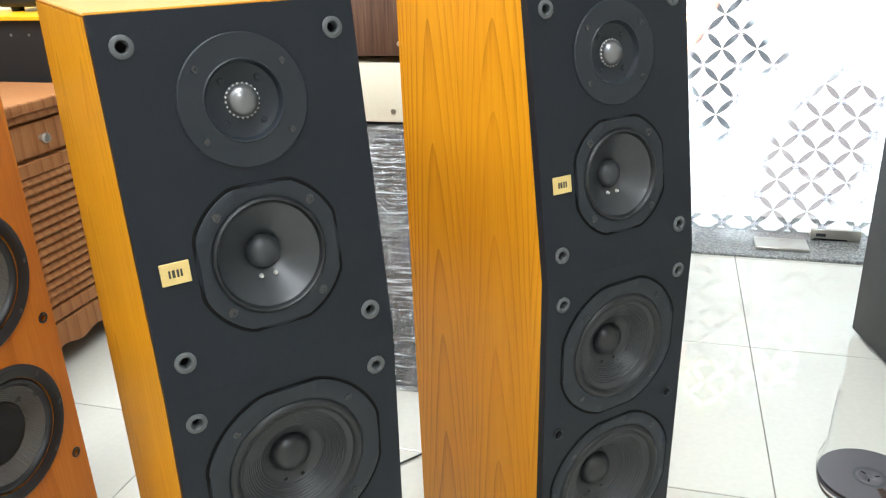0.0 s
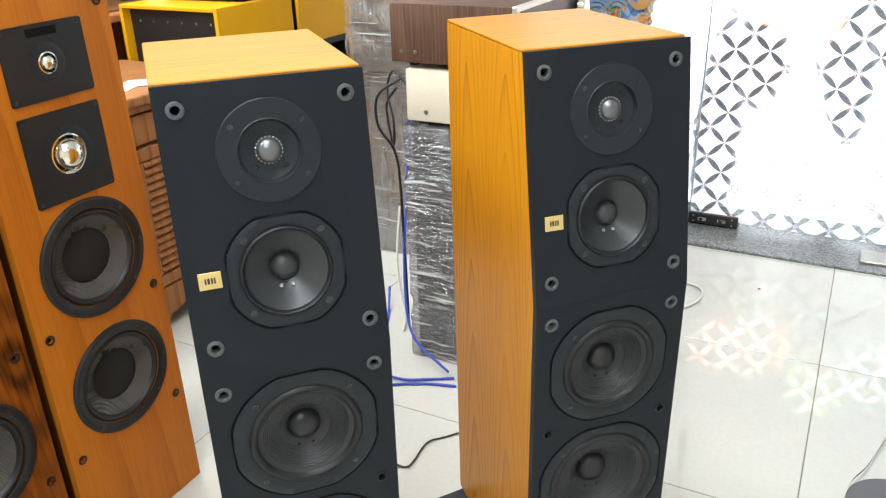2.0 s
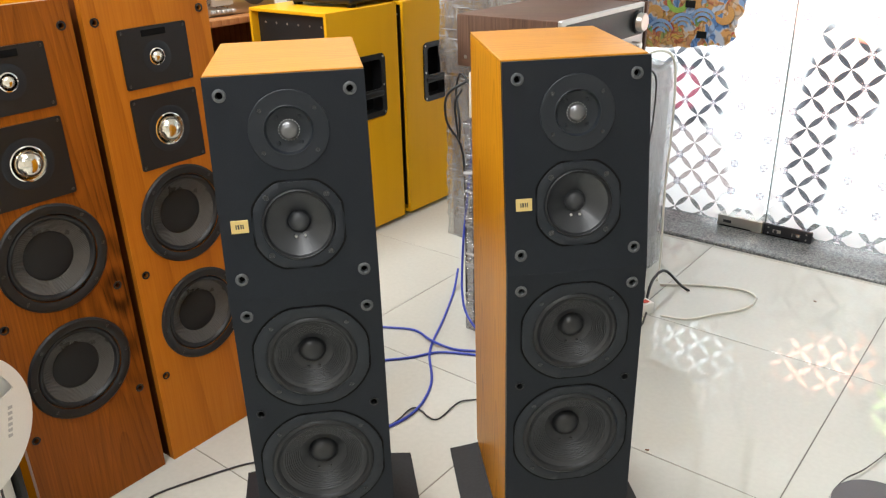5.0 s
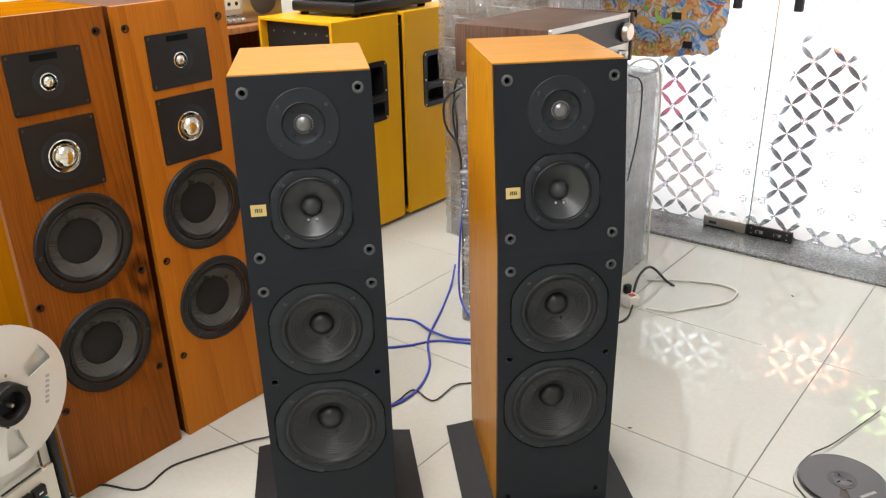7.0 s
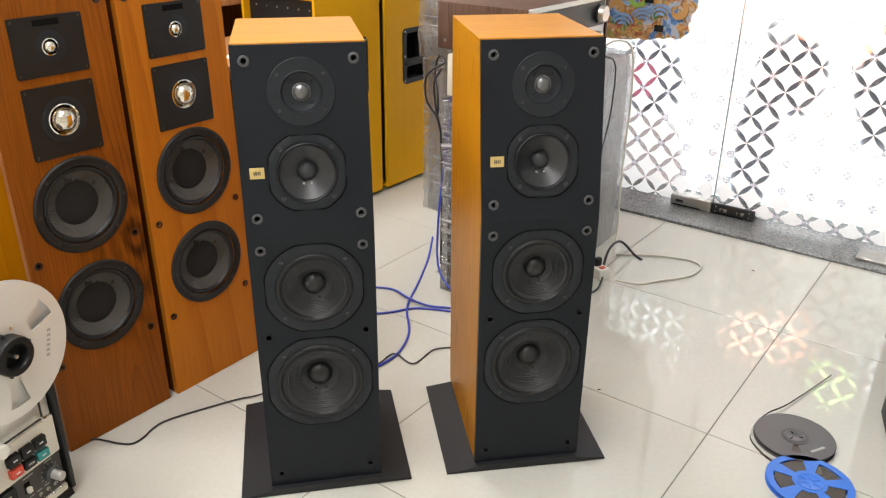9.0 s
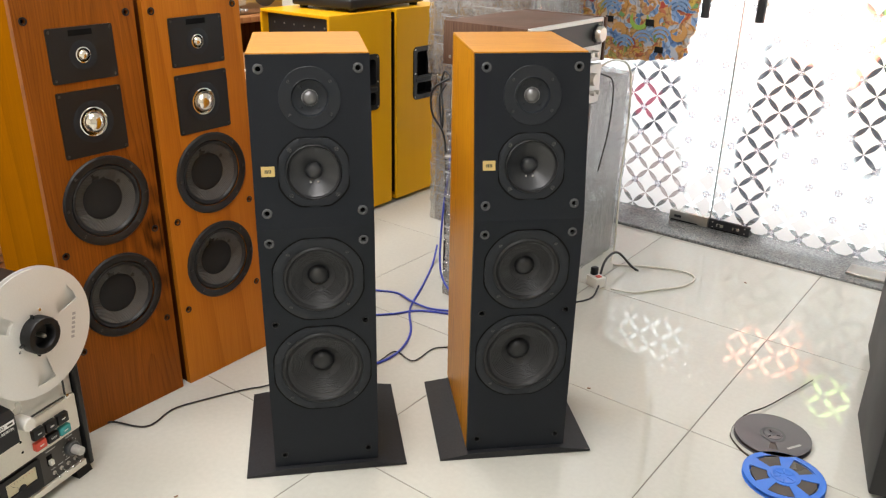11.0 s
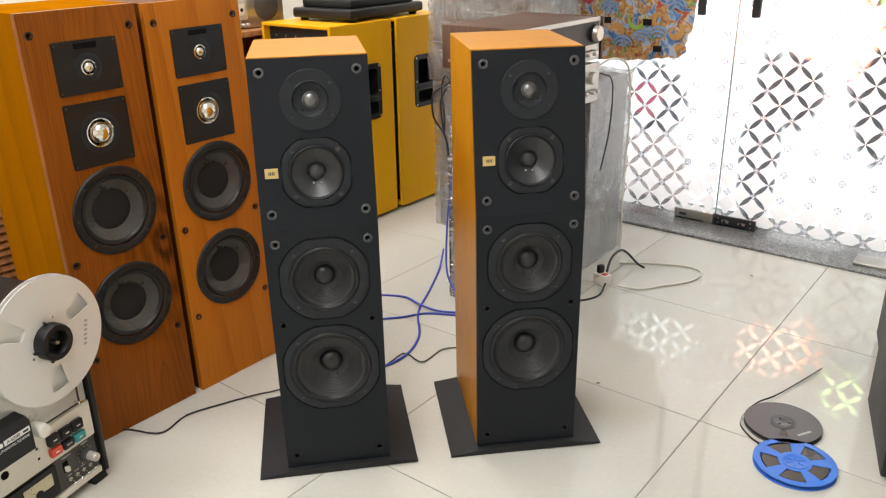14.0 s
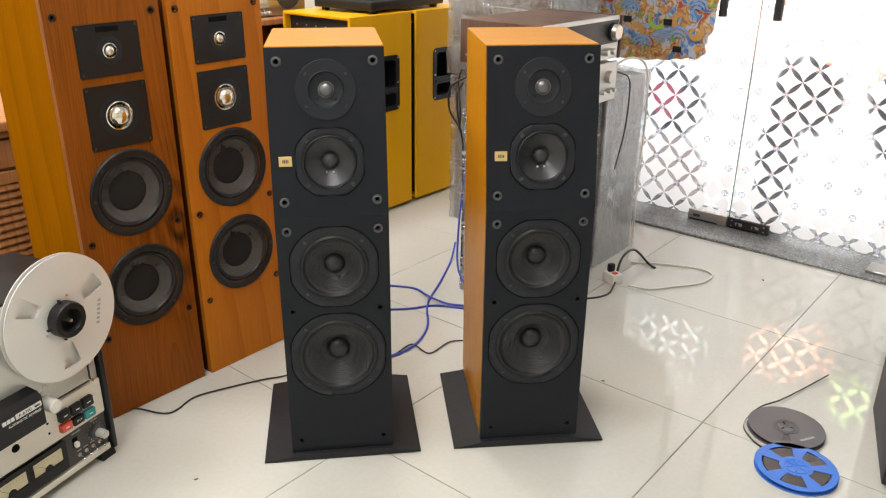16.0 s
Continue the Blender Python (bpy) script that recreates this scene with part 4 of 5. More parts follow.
for fx in (-0.015, W0 + 0.03):
    for fy in (-0.004, 0.19):
        part("foot", extruded([(fy - 0.008, 0.0), (fy + 0.022, 0.0), (fy + 0.018, 0.017), (fy - 0.002, 0.017)], fx - 0.018, fx + 0.020), M_RUBBER, deck, smooth=None)
part("head_cover", extruded([(-0.040, 0.198), (-0.040, 0.262), (-0.030, 0.270), (0.0, 0.274), (0.0, 0.198)], -0.345, -0.170), M_BLACK, deck, "black head cover", smooth=None)
part("label_plate", block(-0.232, -0.174, -0.0412, -0.040, 0.242, 0.253), M_PRINT_WHITE, deck, smooth=None)
for x0, x1 in ((-0.262, -0.254), (-0.252, -0.245), (-0.243, -0.236)):
    part("print_bar", block(x0, x1, -0.0418, -0.0404, 0.2435, 0.2515), M_PRINT_WHITE, deck, smooth=None)
letters("A-6300", 0.0100, M_INK, deck, facing(-0.212, -0.0415, 0.2475))
part("print_bar", block(-0.190, -0.178, -0.0418, -0.0412, 0.2455, 0.2495), M_INK, deck, smooth=None)
letters("AUTOMATIC REVERSE", 0.0075, M_PRINT_WHITE, deck, facing(-0.214, -0.0408, 0.2345))
knob = [(0, 0.026), (0.011, 0.026), (0.0125, 0.0245), (0.0125, 0.004), (0.014, 0.002), (0.014, 0)]
part("pinch_cap", lathe([(0, 0.032), (0.0125, 0.032), (0.0145, 0.030), (0.0150, 0.0), (0, 0)], 32), M_WHITE, deck, "white pinch roller cap", m=facing(-0.137, -0.002, 0.214))
for x, z, mm, w in ((-0.110, 0.171, M_BLACK, 0), (-0.079, 0.170, M_BLACK, 0), (-0.049, 0.170, M_BLACK, 0), (-0.110, 0.143, M_RED, 1), (-0.079, 0.142, M_BLACK, 2), (-0.048, 0.141, M_TEAL, 3)):
    hh = 0.0115 if w == 0 else 0.0095
    b = part("button", block(x - 0.0135, x + 0.0135, -0.019, -0.007, z - hh, z + hh, 0.002, 2), mm, deck, {1: "red button", 3: "teal button"}.get(w, "black button"))
    if w == 2:
        letters("STOP", 0.006, M_PRINT_WHITE, b, facing(x, -0.0192, z))
    else:
        part("print_bar", block(x - 0.0045, x + 0.0045, -0.0196, -0.019, z - 0.0012, z + 0.0012), M_PRINT_WHITE, b, smooth=None)
for x, z in ((-0.147, 0.171), (-0.147, 0.147)):
    part("jewel_lamp", lathe([(0, 0.001), (0.002, 0.001), (0.003, 0.0)], 12), M_HOLE, deck, m=facing(x, -0.008, z))
part("headphone_hole", lathe([(0.009, 0.0), (0.008, 0.002), (0.0065, 0.0005), (0, 0.0004)], 24), M_HOLE, deck, m=facing(-0.225, -0.008, 0.161))
k = part("level_knob", lathe([(0, 0.012), (0.0145, 0.012), (0.0165, 0.010), (0.0165, 0.0)], 32), M_GREYRING, deck, m=facing(-0.034, -0.003, 0.082))
part("inner_knob", lathe([(0, 0.034), (0.0085, 0.034), (0.0098, 0.032), (0.0102, 0.012), (0, 0.012)], 28), M_SILVER, k, "bright metal inner knob")
for a in range(-140, 141, 28):
    part("scale_tick", block(-0.0004, 0.0004, 0.0185, 0.0215, 0.0, 0.0004), M_PRINT_WHITE, k, smooth=None, m=pose(0, 0, 0, 0, 0, a))
sw = part("slide_switch", block(-0.095, -0.082, -0.0045, -0.002, 0.074, 0.098, 0.0005), M_HOLE, deck, smooth=None)
part("switch_cap", block(-0.093, -0.084, -0.013, -0.004, 0.076, 0.088, 0.001), M_WHITE, sw)
for x in (-0.083, -0.0645, -0.046, -0.0275):
    t = part("toggle_switch", lathe([(0.0045, 0.0), (0.0045, 0.002), (0.003, 0.0035), (0, 0.0035)], 16), M_SATIN, deck, m=facing(x, -0.003, 0.050))
    part("lever", lathe([(0.0014, 0.0), (0.0018, 0.010), (0.0026, 0.013), (0.0016, 0.0155), (0, 0.0155)], 12), M_CHROME, t, "chrome lever", m=pose(0, 0, 0.003, 28, 0, 0))
    part("print_bar", block(x - 0.006, x + 0.006, -0.0036, -0.003, 0.0600, 0.0618), M_PRINT_GREY, deck, smooth=None)
part("print_bar", block(-0.094, -0.070, -0.0036, -0.003, 0.1065, 0.109), M_PRINT_GREY, deck, smooth=None)
part("print_bar", block(-0.042, -0.024, -0.0036, -0.003, 0.109, 0.1115), M_PRINT_GREY, deck, smooth=None)
for cx in (-0.162, -0.250):
    meter = part("level_meter", board(rounded(cx - 0.046, cx + 0.046, 0.044, 0.112, 0.004), [rect(cx - 0.037, cx + 0.037, 0.066, 0.100)], 0.006, m=facing(0, -0.010, 0)), M_BLACK, deck, "level meter with a cream dial", smooth=None)
    part("dial", block(cx - 0.038, cx + 0.038, -0.0050, -0.004, 0.065, 0.101), M_METER, meter, "cream dial", smooth=None)
    part("needle", block(-0.0003, 0.0003, -0.0056, -0.0052, 0.0, 0.028), M_INK, meter, smooth=None, m=Matrix.Translation((cx, 0, 0.067)) @ Matrix.Rotation(radians(-48), 4, "Y"))
    for q in range(9):
        part("dial_mark", block(cx - 0.030 + q * 0.0072, cx - 0.0296 + q * 0.0072, -0.0054, -0.005, 0.088, 0.092), M_INK if q < 6 else M_RED, meter, smooth=None)
    part("meter_hub", lathe([(0.010, 0.0), (0.009, 0.003), (0, 0.003)], 20), M_BLACK, meter, m=facing(cx, -0.006, 0.0665))
part("tension_arm", block(-0.139, -0.030, -0.014, -0.011, 0.213, 0.2155), M_SCREW, deck, smooth=None, m=None)
part("tension_arm", block(-0.032, -0.029, -0.014, -0.011, 0.213, 0.262), M_SCREW, deck, smooth=None)
part("guide_post", lathe([(0.004, 0), (0.004, 0.016), (0.0055, 0.017), (0, 0.018)], 16), M_CHROME, deck, m=facing(-0.031, -0.002, 0.214))


def sector(r0, r1, a0, a1, n=8):
    out = [(r1 * math.cos(radians(a0 + (a1 - a0) * k / n)), r1 * math.sin(radians(a0 + (a1 - a0) * k / n))) for k in range(n + 1)]
    return out + [(r0 * math.cos(radians(a1 + (a0 - a1) * k / n)), r0 * math.sin(radians(a1 + (a0 - a1) * k / n))) for k in range(n + 1)]


reel = thing("metal_tape_reel", pose(-0.742, 0.281, 0, 0, 0, DECK_A) @ facing(-0.081, -0.023, 0.391) @ pose(0, 0, 0, 0, 0, 0), "large brushed aluminium tape reel mounted on the deck", "tape reel")
windows = []
for a in (27, 146, 272):
    windows.append(sector(0.062, 0.112, a - 11, a + 11))
part("front_flange", board(circle(0, 0, 0.1335, 80), windows + [circle(0, 0, 0.036, 36)], 0.0016, m=pose(0, 0, 0.006)), M_REEL, reel, "brushed aluminium flange with three windows", smooth=None)
part("back_flange", board(circle(0, 0, 0.1335, 80), windows + [circle(0, 0, 0.036, 36)], 0.0016, m=pose(0, 0, -0.006, 0, 0, 47)), M_REEL, reel, "brushed aluminium back flange", smooth=None)
part("reel_core", lathe([(0.058, -0.0065), (0.058, 0.0038)], 48), M_WHITE, reel)
hub = part("hub_adapter", lathe([(0.038, 0.0), (0.038, 0.026), (0.036, 0.030), (0.025, 0.030), (0.023, 0.026), (0.022, 0.008), (0, 0.008)], 40), M_BLACK, reel, "black hub adapter")
part("spindle", lathe([(0.0045, 0.008), (0.0045, 0.026), (0.003, 0.030), (0, 0.030)], 16), M_SATIN, hub)
for a in (100, 190, 10, 260):
    part("lug", block(0.036, 0.046, -0.0022, 0.0022, 0.009, 0.016, 0.001), M_BLACK, hub, m=pose(0, 0, 0, 0, 0, a))
for a in (70, 205, 325):
    screw(reel, pose(0.048 * math.cos(radians(a)), 0.048 * math.sin(radians(a)), 0.006), 0.0032, M_CHROME)
for k in range(6):
    part("print_bar", block(0.0, 0.0058, -0.004, 0.004, 0.006, 0.0063), M_PRINT_GREY, reel, smooth=None, m=pose(0.094 - 0.0024 * k, 0.004 - k * 0.0095, 0.0002, 0, 0, -98))


# ---- tape reels and loose tape on the floor ----
def flat_reel(m, radius, material, label, windows):
    r = thing("plastic_tape_reel", m, label, "tape reel", "small reels on the floor")
    for z in (0.0125, 0.0015):
        part("flange", board(circle(0, 0, radius, 64), windows + [circle(0, 0, 0.0045, 12)], 0.0015, m=pose(0, 0, z)), material, r, smooth=None)
    part("rim", lathe([(radius, -0.0002), (radius + 0.0006, 0.0008), (radius, 0.0016)], 64, m=pose(0, 0, 0.0)), material, r)
    part("rim", lathe([(radius, -0.0018), (radius + 0.0006, -0.0008), (radius, 0.0002)], 64, m=pose(0, 0, 0.0127)), material, r)
    return r


C1, C2 = (0.425, 1.394), (0.494, 1.250)
slots = [sector(0.033, 0.062, -64, -44, 5), circle(-0.010, 0.012, 0.0045, 10), circle(0.016, 0.010, 0.0045, 10)]
grey_reel = flat_reel(pose(C1[0], C1[1], 0, 0, 0, -18), 0.0885, M_REELGREY, "dark grey plastic tape reel lying on the tile floor", slots)
part("tape_pack", lathe([(0.030, 0.0018), (0.083, 0.0018), (0.083, 0.0108), (0.030, 0.0108)], 48), M_TAPE, grey_reel, "brown tape wound on the reel")
part("hub", lathe([(0.022, 0.0125), (0.021, 0.0134), (0.008, 0.0134), (0.006, 0.012), (0, 0.012)], 32), M_REELGREY, grey_reel)
for q in range(7):
    part("print_bar", block(-0.0035, 0.0035, -0.0022, 0.0022, 0.0126, 0.0129), M_PRINT_GREY, grey_reel, smooth=None, m=pose(0.055 + 0.0012 * q, -0.018 + q * 0.0058, 0, 0, 0, 8))
part("label_ring", lathe([(0.0245, 0.0134), (0.030, 0.0134), (0.030, 0.0129)], 32), M_GREYRING, grey_reel)
for a in (30, 150, 270):
    part("hub_slot", block(0.009, 0.018, -0.0014, 0.0014, 0.0134, 0.0138), M_HOLE, grey_reel, smooth=None, m=pose(0, 0, 0, 0, 0, a))
wins = [sector(0.036, 0.074, a - 23, a + 23, 8) for a in (20, 92, 164, 236, 308)]
blue_reel = flat_reel(pose(C2[0], C2[1], 0, 0, 0, 46), 0.0885, M_BLUE, "bright blue plastic tape reel lying on the floor", wins)
part("tape_pack", lathe([(0.030, 0.0018), (0.070, 0.0018), (0.070, 0.0108), (0.030, 0.0108)], 48), M_TAPE, blue_reel, "brown tape wound on the reel")
hb = part("hub", lathe([(0.028, 0.0125), (0.028, 0.0136), (0.024, 0.0136), (0.023, 0.0130), (0.008, 0.0130), (0.007, 0.012), (0, 0.012)], 36), M_BLUE, blue_reel)
for a in range(0, 360, 60):
    part("rib", block(0.008, 0.023, -0.0016, 0.0016, 0.0125, 0.0142, 0.0004), M_BLUE, hb, m=pose(0, 0, 0, 0, 0, a))


def ribbon(name, pts, label):
    bm = bmesh.new()
    cols = [(bm.verts.new((x, y, z)), bm.verts.new((x + 0.0006, y, z + 0.0062))) for x, y, z in pts]
    for (a, b), (c, d) in zip(cols, cols[1:]):
        bm.faces.new((a, c, d, b))
    return solo(name, bm, M_TAPE, label, "magnetic tape")


def along(pts, n=10):
    """A smooth line of points through the given ones."""
    P = [Vector(p) for p in pts]
    P = [2 * P[0] - P[1], *P, 2 * P[-1] - P[-2]]
    out = []
    for a, b, c, d in zip(P, P[1:], P[2:], P[3:]):
        for k in range(n):
            s = k / n
            out.append(0.5 * (2 * b + (c - a) * s + (2 * a - 5 * b + 4 * c - d) * s * s + (3 * b - a - 3 * c + d) * s ** 3))
    return out + [P[-2]]


ribbon("loose_tape", along([(0.430, 1.735, 0.003), (0.404, 1.640, 0.001), (0.372, 1.520, 0.003), (0.346, 1.455, 0.005), (0.335, 1.395, 0.003), (0.340, 1.340, 0.001), (0.375, 1.300, 0.001), (0.410, 1.276, 0.004)]), "loose end of brown magnetic tape curling on the tile floor")


# ---- wrapped boxes and amplifiers ----
def crinkled(x0, x1, y0, y1, z0, z1, amp, seed, n=26):
    """A film shell round a box, its faces dented and pleated."""
    bm = bmesh.new()
    bmesh.ops.create_cube(bm, size=1.0)
    bmesh.ops.subdivide_edges(bm, edges=bm.edges[:], cuts=n, use_grid_fill=True)
    c = Vector(((x0 + x1) / 2, (y0 + y1) / 2, (z0 + z1) / 2))
    for v in bm.verts:
        p = v.co.copy()
        q = Vector((p.x * (x1 - x0), p.y * (y1 - y0), p.z * (z1 - z0)))
        f = noise.noise(Vector((q.x * 14 + seed, q.y * 14, q.z * 46))) + 0.7 * noise.noise(Vector((q.x * 40, q.y * 40 + seed, q.z * 90)))
        lift = p.normalized() * amp * f
        v.co = c + q + lift
        v.co.z = max(v.co.z, 0.002 + z0)
    return bm


def wrapped_box(name, x0, x1, y0, y1, z1, inner, wrap, label, amp, seed, base=0.0):
    w = thing(name, pose(0, 0, base), label, "wrapped box", "film-wrapped boxes")
    part("box", block(x0 + 0.012, x1 - 0.012, y0 + 0.012, y1 - 0.012, 0.0, z1 - 0.012, 0.004), inner, w)
    part("plastic_wrap", crinkled(x0, x1, y0, y1, 0.0, z1, amp, seed), wrap, w, "crinkled clear stretch film", smooth=60)
    return w


wrapped_box("wrapped_speaker_box", -0.690, -0.440, 1.512, 1.93, 0.612, speckled("dark_box", (0.020, 0.019, 0.020), 0.6), M_WRAP_DARK, "dark box wound tightly in clear stretch film, under the amplifiers", 0.006, 1.3)
wrapped_box("wrapped_carton", -0.76, -0.440, 1.965, 2.27, 0.672, speckled("pale_grey_box", (0.29, 0.29, 0.30), 0.6), M_WRAP_CLEAR, "pale box loosely wrapped in clear plastic film", 0.008, 4.1)
crate_fill = speckled("grey_brown_box", (0.10, 0.10, 0.103), 0.6)
wrapped_box("wrapped_crate", -1.178, -0.78, 2.05, 2.42, 0.598, crate_fill, M_WRAP_CLEAR, "grey box wrapped in clear plastic film, under another box", 0.008, 7.7)
wrapped_box("wrapped_crate", -1.190, -0.74, 2.04, 2.42, 0.70, crate_fill, M_WRAP_CLEAR, "grey box wrapped in clear plastic film, stacked on another", 0.009, 3.2, 0.600)

amp = thing("cream_amplifier", pose(0, 0, 0.612), "cream metal amplifier with a silver front, on a wrapped box", "amplifier")
part("chassis", block(-0.690, -0.424, 1.532, 1.955, 0.008, 0.127, 0.003, 2), M_CREAM, amp, "cream painted metal case")
part("front_plate", block(-0.424, -0.414, 1.526, 1.960, 0.006, 0.130, 0.002), M_SILVER, amp, "brushed silver front plate", smooth=None)
for fx in (-0.66, -0.45):
    for fy in (1.56, 1.92):
        part("foot", lathe([(0, 0), (0.014, 0), (0.015, 0.009), (0, 0.009)], 16), M_RUBBER, amp, m=pose(fx, fy, 0))
for fy, z, r in ((1.90, 0.085, 0.020), (1.80, 0.085, 0.012), (1.86, 0.040, 0.007), (1.90, 0.040, 0.007), (1.93, 0.040, 0.007), (1.70, 0.085, 0.012), (1.62, 0.06, 0.012)):
    part("knob", lathe([(0, 0.018), (r * 0.9, 0.018), (r, 0.016), (r, 0.0)], 24), M_SATIN, amp, "silver knob", m=Matrix.Translation((-0.414, fy, z)) @ Matrix.Rotation(radians(90), 4, "Y"))
for q in (1.60, 1.83):
    screw(amp, facing(-0.52 if q < 1.7 else -0.64, 1.532, 0.03), 0.006, M_SATIN)

rec = thing("wooden_cased_receiver", pose(0, 0, 0.743), "stereo receiver in a dark wood-grain case, stacked on an amplifier", "receiver")
part("case", block(-0.722, -0.430, 1.528, 1.958, 0.010, 0.138, 0.003, 2), M_DARKWOOD, rec, "dark brown wood-grain case")
part("front_plate", block(-0.430, -0.418, 1.528, 1.958, 0.008, 0.139, 0.002), M_SILVER, rec, "silver front plate", smooth=None)
part("dial_window", block(-0.4182, -0.4165, 1.545, 1.947, 0.058, 0.128), M_BLACK, rec, "black tuning dial window", smooth=None)
for fy, z, r in ((1.915, 0.092, 0.024), (1.90, 0.034, 0.010), (1.86, 0.034, 0.010), (1.80, 0.034, 0.010), (1.66, 0.034, 0.012), (1.60, 0.034, 0.012)):
    part("knob", lathe([(0, 0.024), (r * 0.9, 0.024), (r, 0.021), (r, 0.0)], 28), M_SATIN, rec, "silver knob", m=Matrix.Translation((-0.418, fy, z)) @ Matrix.Rotation(radians(90), 4, "Y"))
for fx in (-0.68, -0.46):
    for fy in (1.56, 1.92):
        part("foot", lathe([(0, 0), (0.012, 0), (0.013, 0.011), (0, 0.011)], 16), M_RUBBER, rec, m=pose(fx, fy, 0))
part("knob_ring", lathe([(0, 0.006), (0.027, 0.006), (0.029, 0.004), (0.029, 0.0)], 28), M_BLACK, rec, "black ring under the tuning knob", m=Matrix.Translation((-0.4164, 1.915, 0.092)) @ Matrix.Rotation(radians(90), 4, "Y"))
part("end_cheek", block(-0.722, -0.412, 1.9585, 1.972, 0.006, 0.140, 0.002), M_DARKWOOD, rec, "dark wood end cheek")
for q in (-0.695, -0.66, -0.50):
    screw(rec, facing(q, 1.528, 0.034), 0.005, M_SATIN)


# ---- the yellow cabinets ----
def yellow_cabinet(y0, y1):
    X, B, h = -1.415, -1.80, 0.815
    t = 0.012
    c = thing("yellow_stage_speaker", pose(X, y0, 0), "large yellow lacquered loudspeaker cabinet with recessed black handle", "speaker cabinet", "yellow cabinets")
    w, d = B - X, y1 - y0
    hy0, hy1, hz0, hz1 = 0.105, 0.268, 0.432, 0.655
    g0 = 0.016
    face = Matrix(((0, 0, 1, 0), (1, 0, 0, 0), (0, 1, 0, 0), (0, 0, 0, 1)))
    part("side_panel", board(rect(0, d, g0, h), [rounded(hy0 + 0.012, hy1 - 0.012, hz0 + 0.012, hz1 - 0.012, 0.015)], t, m=face), M_YELLOW, c, "yellow lacquered side panel", smooth=None)
    part("top_panel", block(w, -t - 0.0005, 0, d, h - t, h, 0.002), M_YELLOW, c, smooth=None)
    part("far_panel", block(w, w + t, 0.0, d, g0, h - t - 0.001, 0.0), M_YELLOW, c, smooth=None)
    part("bottom_panel", block(w + t, -t - 0.0005, 0.0, d, g0, g0 + t), M_YELLOW, c, smooth=None)
    for sx in (w + 0.04, -0.07):
        part("skid", block(sx, sx + 0.035, 0.02, d - 0.02, 0.0, g0, 0.003), M_RUBBER, c, "black rubber skid")
    part("back_panel", block(w + t, -t - 0.0005, d - t, d, g0 + t, h - t - 0.001), M_YELLOW, c, smooth=None)
    g = part("front_grille", block(w + t, -t - 0.0005, 0.030, 0.045, g0 + t, h - t - 0.001), M_BLACKBOX, c, "recessed black front", smooth=None)
    for q in range(6):
        screw(g, facing(w + 0.05 + q * 0.056, 0.030, h - 0.05), 0.004, M_SATIN)
    hd = part("handle_cup", board(rounded(hy0, hy1, hz0, hz1, 0.022), [rounded(hy0 + 0.022, hy1 - 0.022, hz0 + 0.10, hz1 - 0.020, 0.014), rounded(hy0 + 0.022, hy1 - 0.022, hz0 + 0.020, hz0 + 0.070, 0.012)], 0.004, m=face @ pose(0, 0, 0.004)), M_BLACK, c, "black recessed handle", smooth=None)
    part("cup", block(-0.090, -0.050, hy0 + 0.013, hy1 - 0.013, hz0 + 0.013, hz1 - 0.013), M_HOLE, hd, smooth=None)
    part("cup_wall", board(rounded(hy0 + 0.0125, hy1 - 0.0125, hz0 + 0.0125, hz1 - 0.0125, 0.015), [rounded(hy0 + 0.016, hy1 - 0.016, hz0 + 0.016, hz1 - 0.016, 0.014)], 0.055, m=face @ pose(0, 0, -0.0005)), M_BLACK, hd, smooth=None)
    part("grip", block(-0.0035, 0.008, hy0 + 0.012, hy1 - 0.012, hz0 + 0.072, hz0 + 0.094, 0.007, 3), M_BLACK, hd)
    for yy in (hy0 + 0.011, hy1 - 0.011):
        for zz in (hz0 + 0.012, hz1 - 0.012, (hz0 + hz1) / 2):
            screw(hd, Matrix.Translation((0.004, yy, zz)) @ Matrix.Rotation(radians(90), 4, "Y"), 0.004, M_SATIN)
    return c


yc = yellow_cabinet(1.735, 2.078)
copy_thing(yc, pose(-1.415, 2.112, 0))
tt = thing("black_turntable", pose(-1.61, 2.10, 0.815, 0, 0, 4), "low black turntable lying across the yellow cabinets", "turntable")
part("plinth", block(-0.15, 0.16, -0.24, 0.24, 0.012, 0.050, 0.010, 3), M_BLACK, tt)
part("deck_plate", block(-0.13, 0.13, -0.20, 0.21, 0.050, 0.082, 0.008, 3), M_BLACK, tt)
part("dust_cover", block(-0.11, 0.10, -0.13, 0.18, 0.082, 0.15, 0.010, 2), M_BLACK, tt)
for fx in (-0.12, 0.13):
    for fy in (-0.20, 0.20):
        part("foot", lathe([(0, 0), (0.016, 0), (0.018, 0.013), (0, 0.013)], 14), M_RUBBER, tt, m=pose(fx, fy, 0))


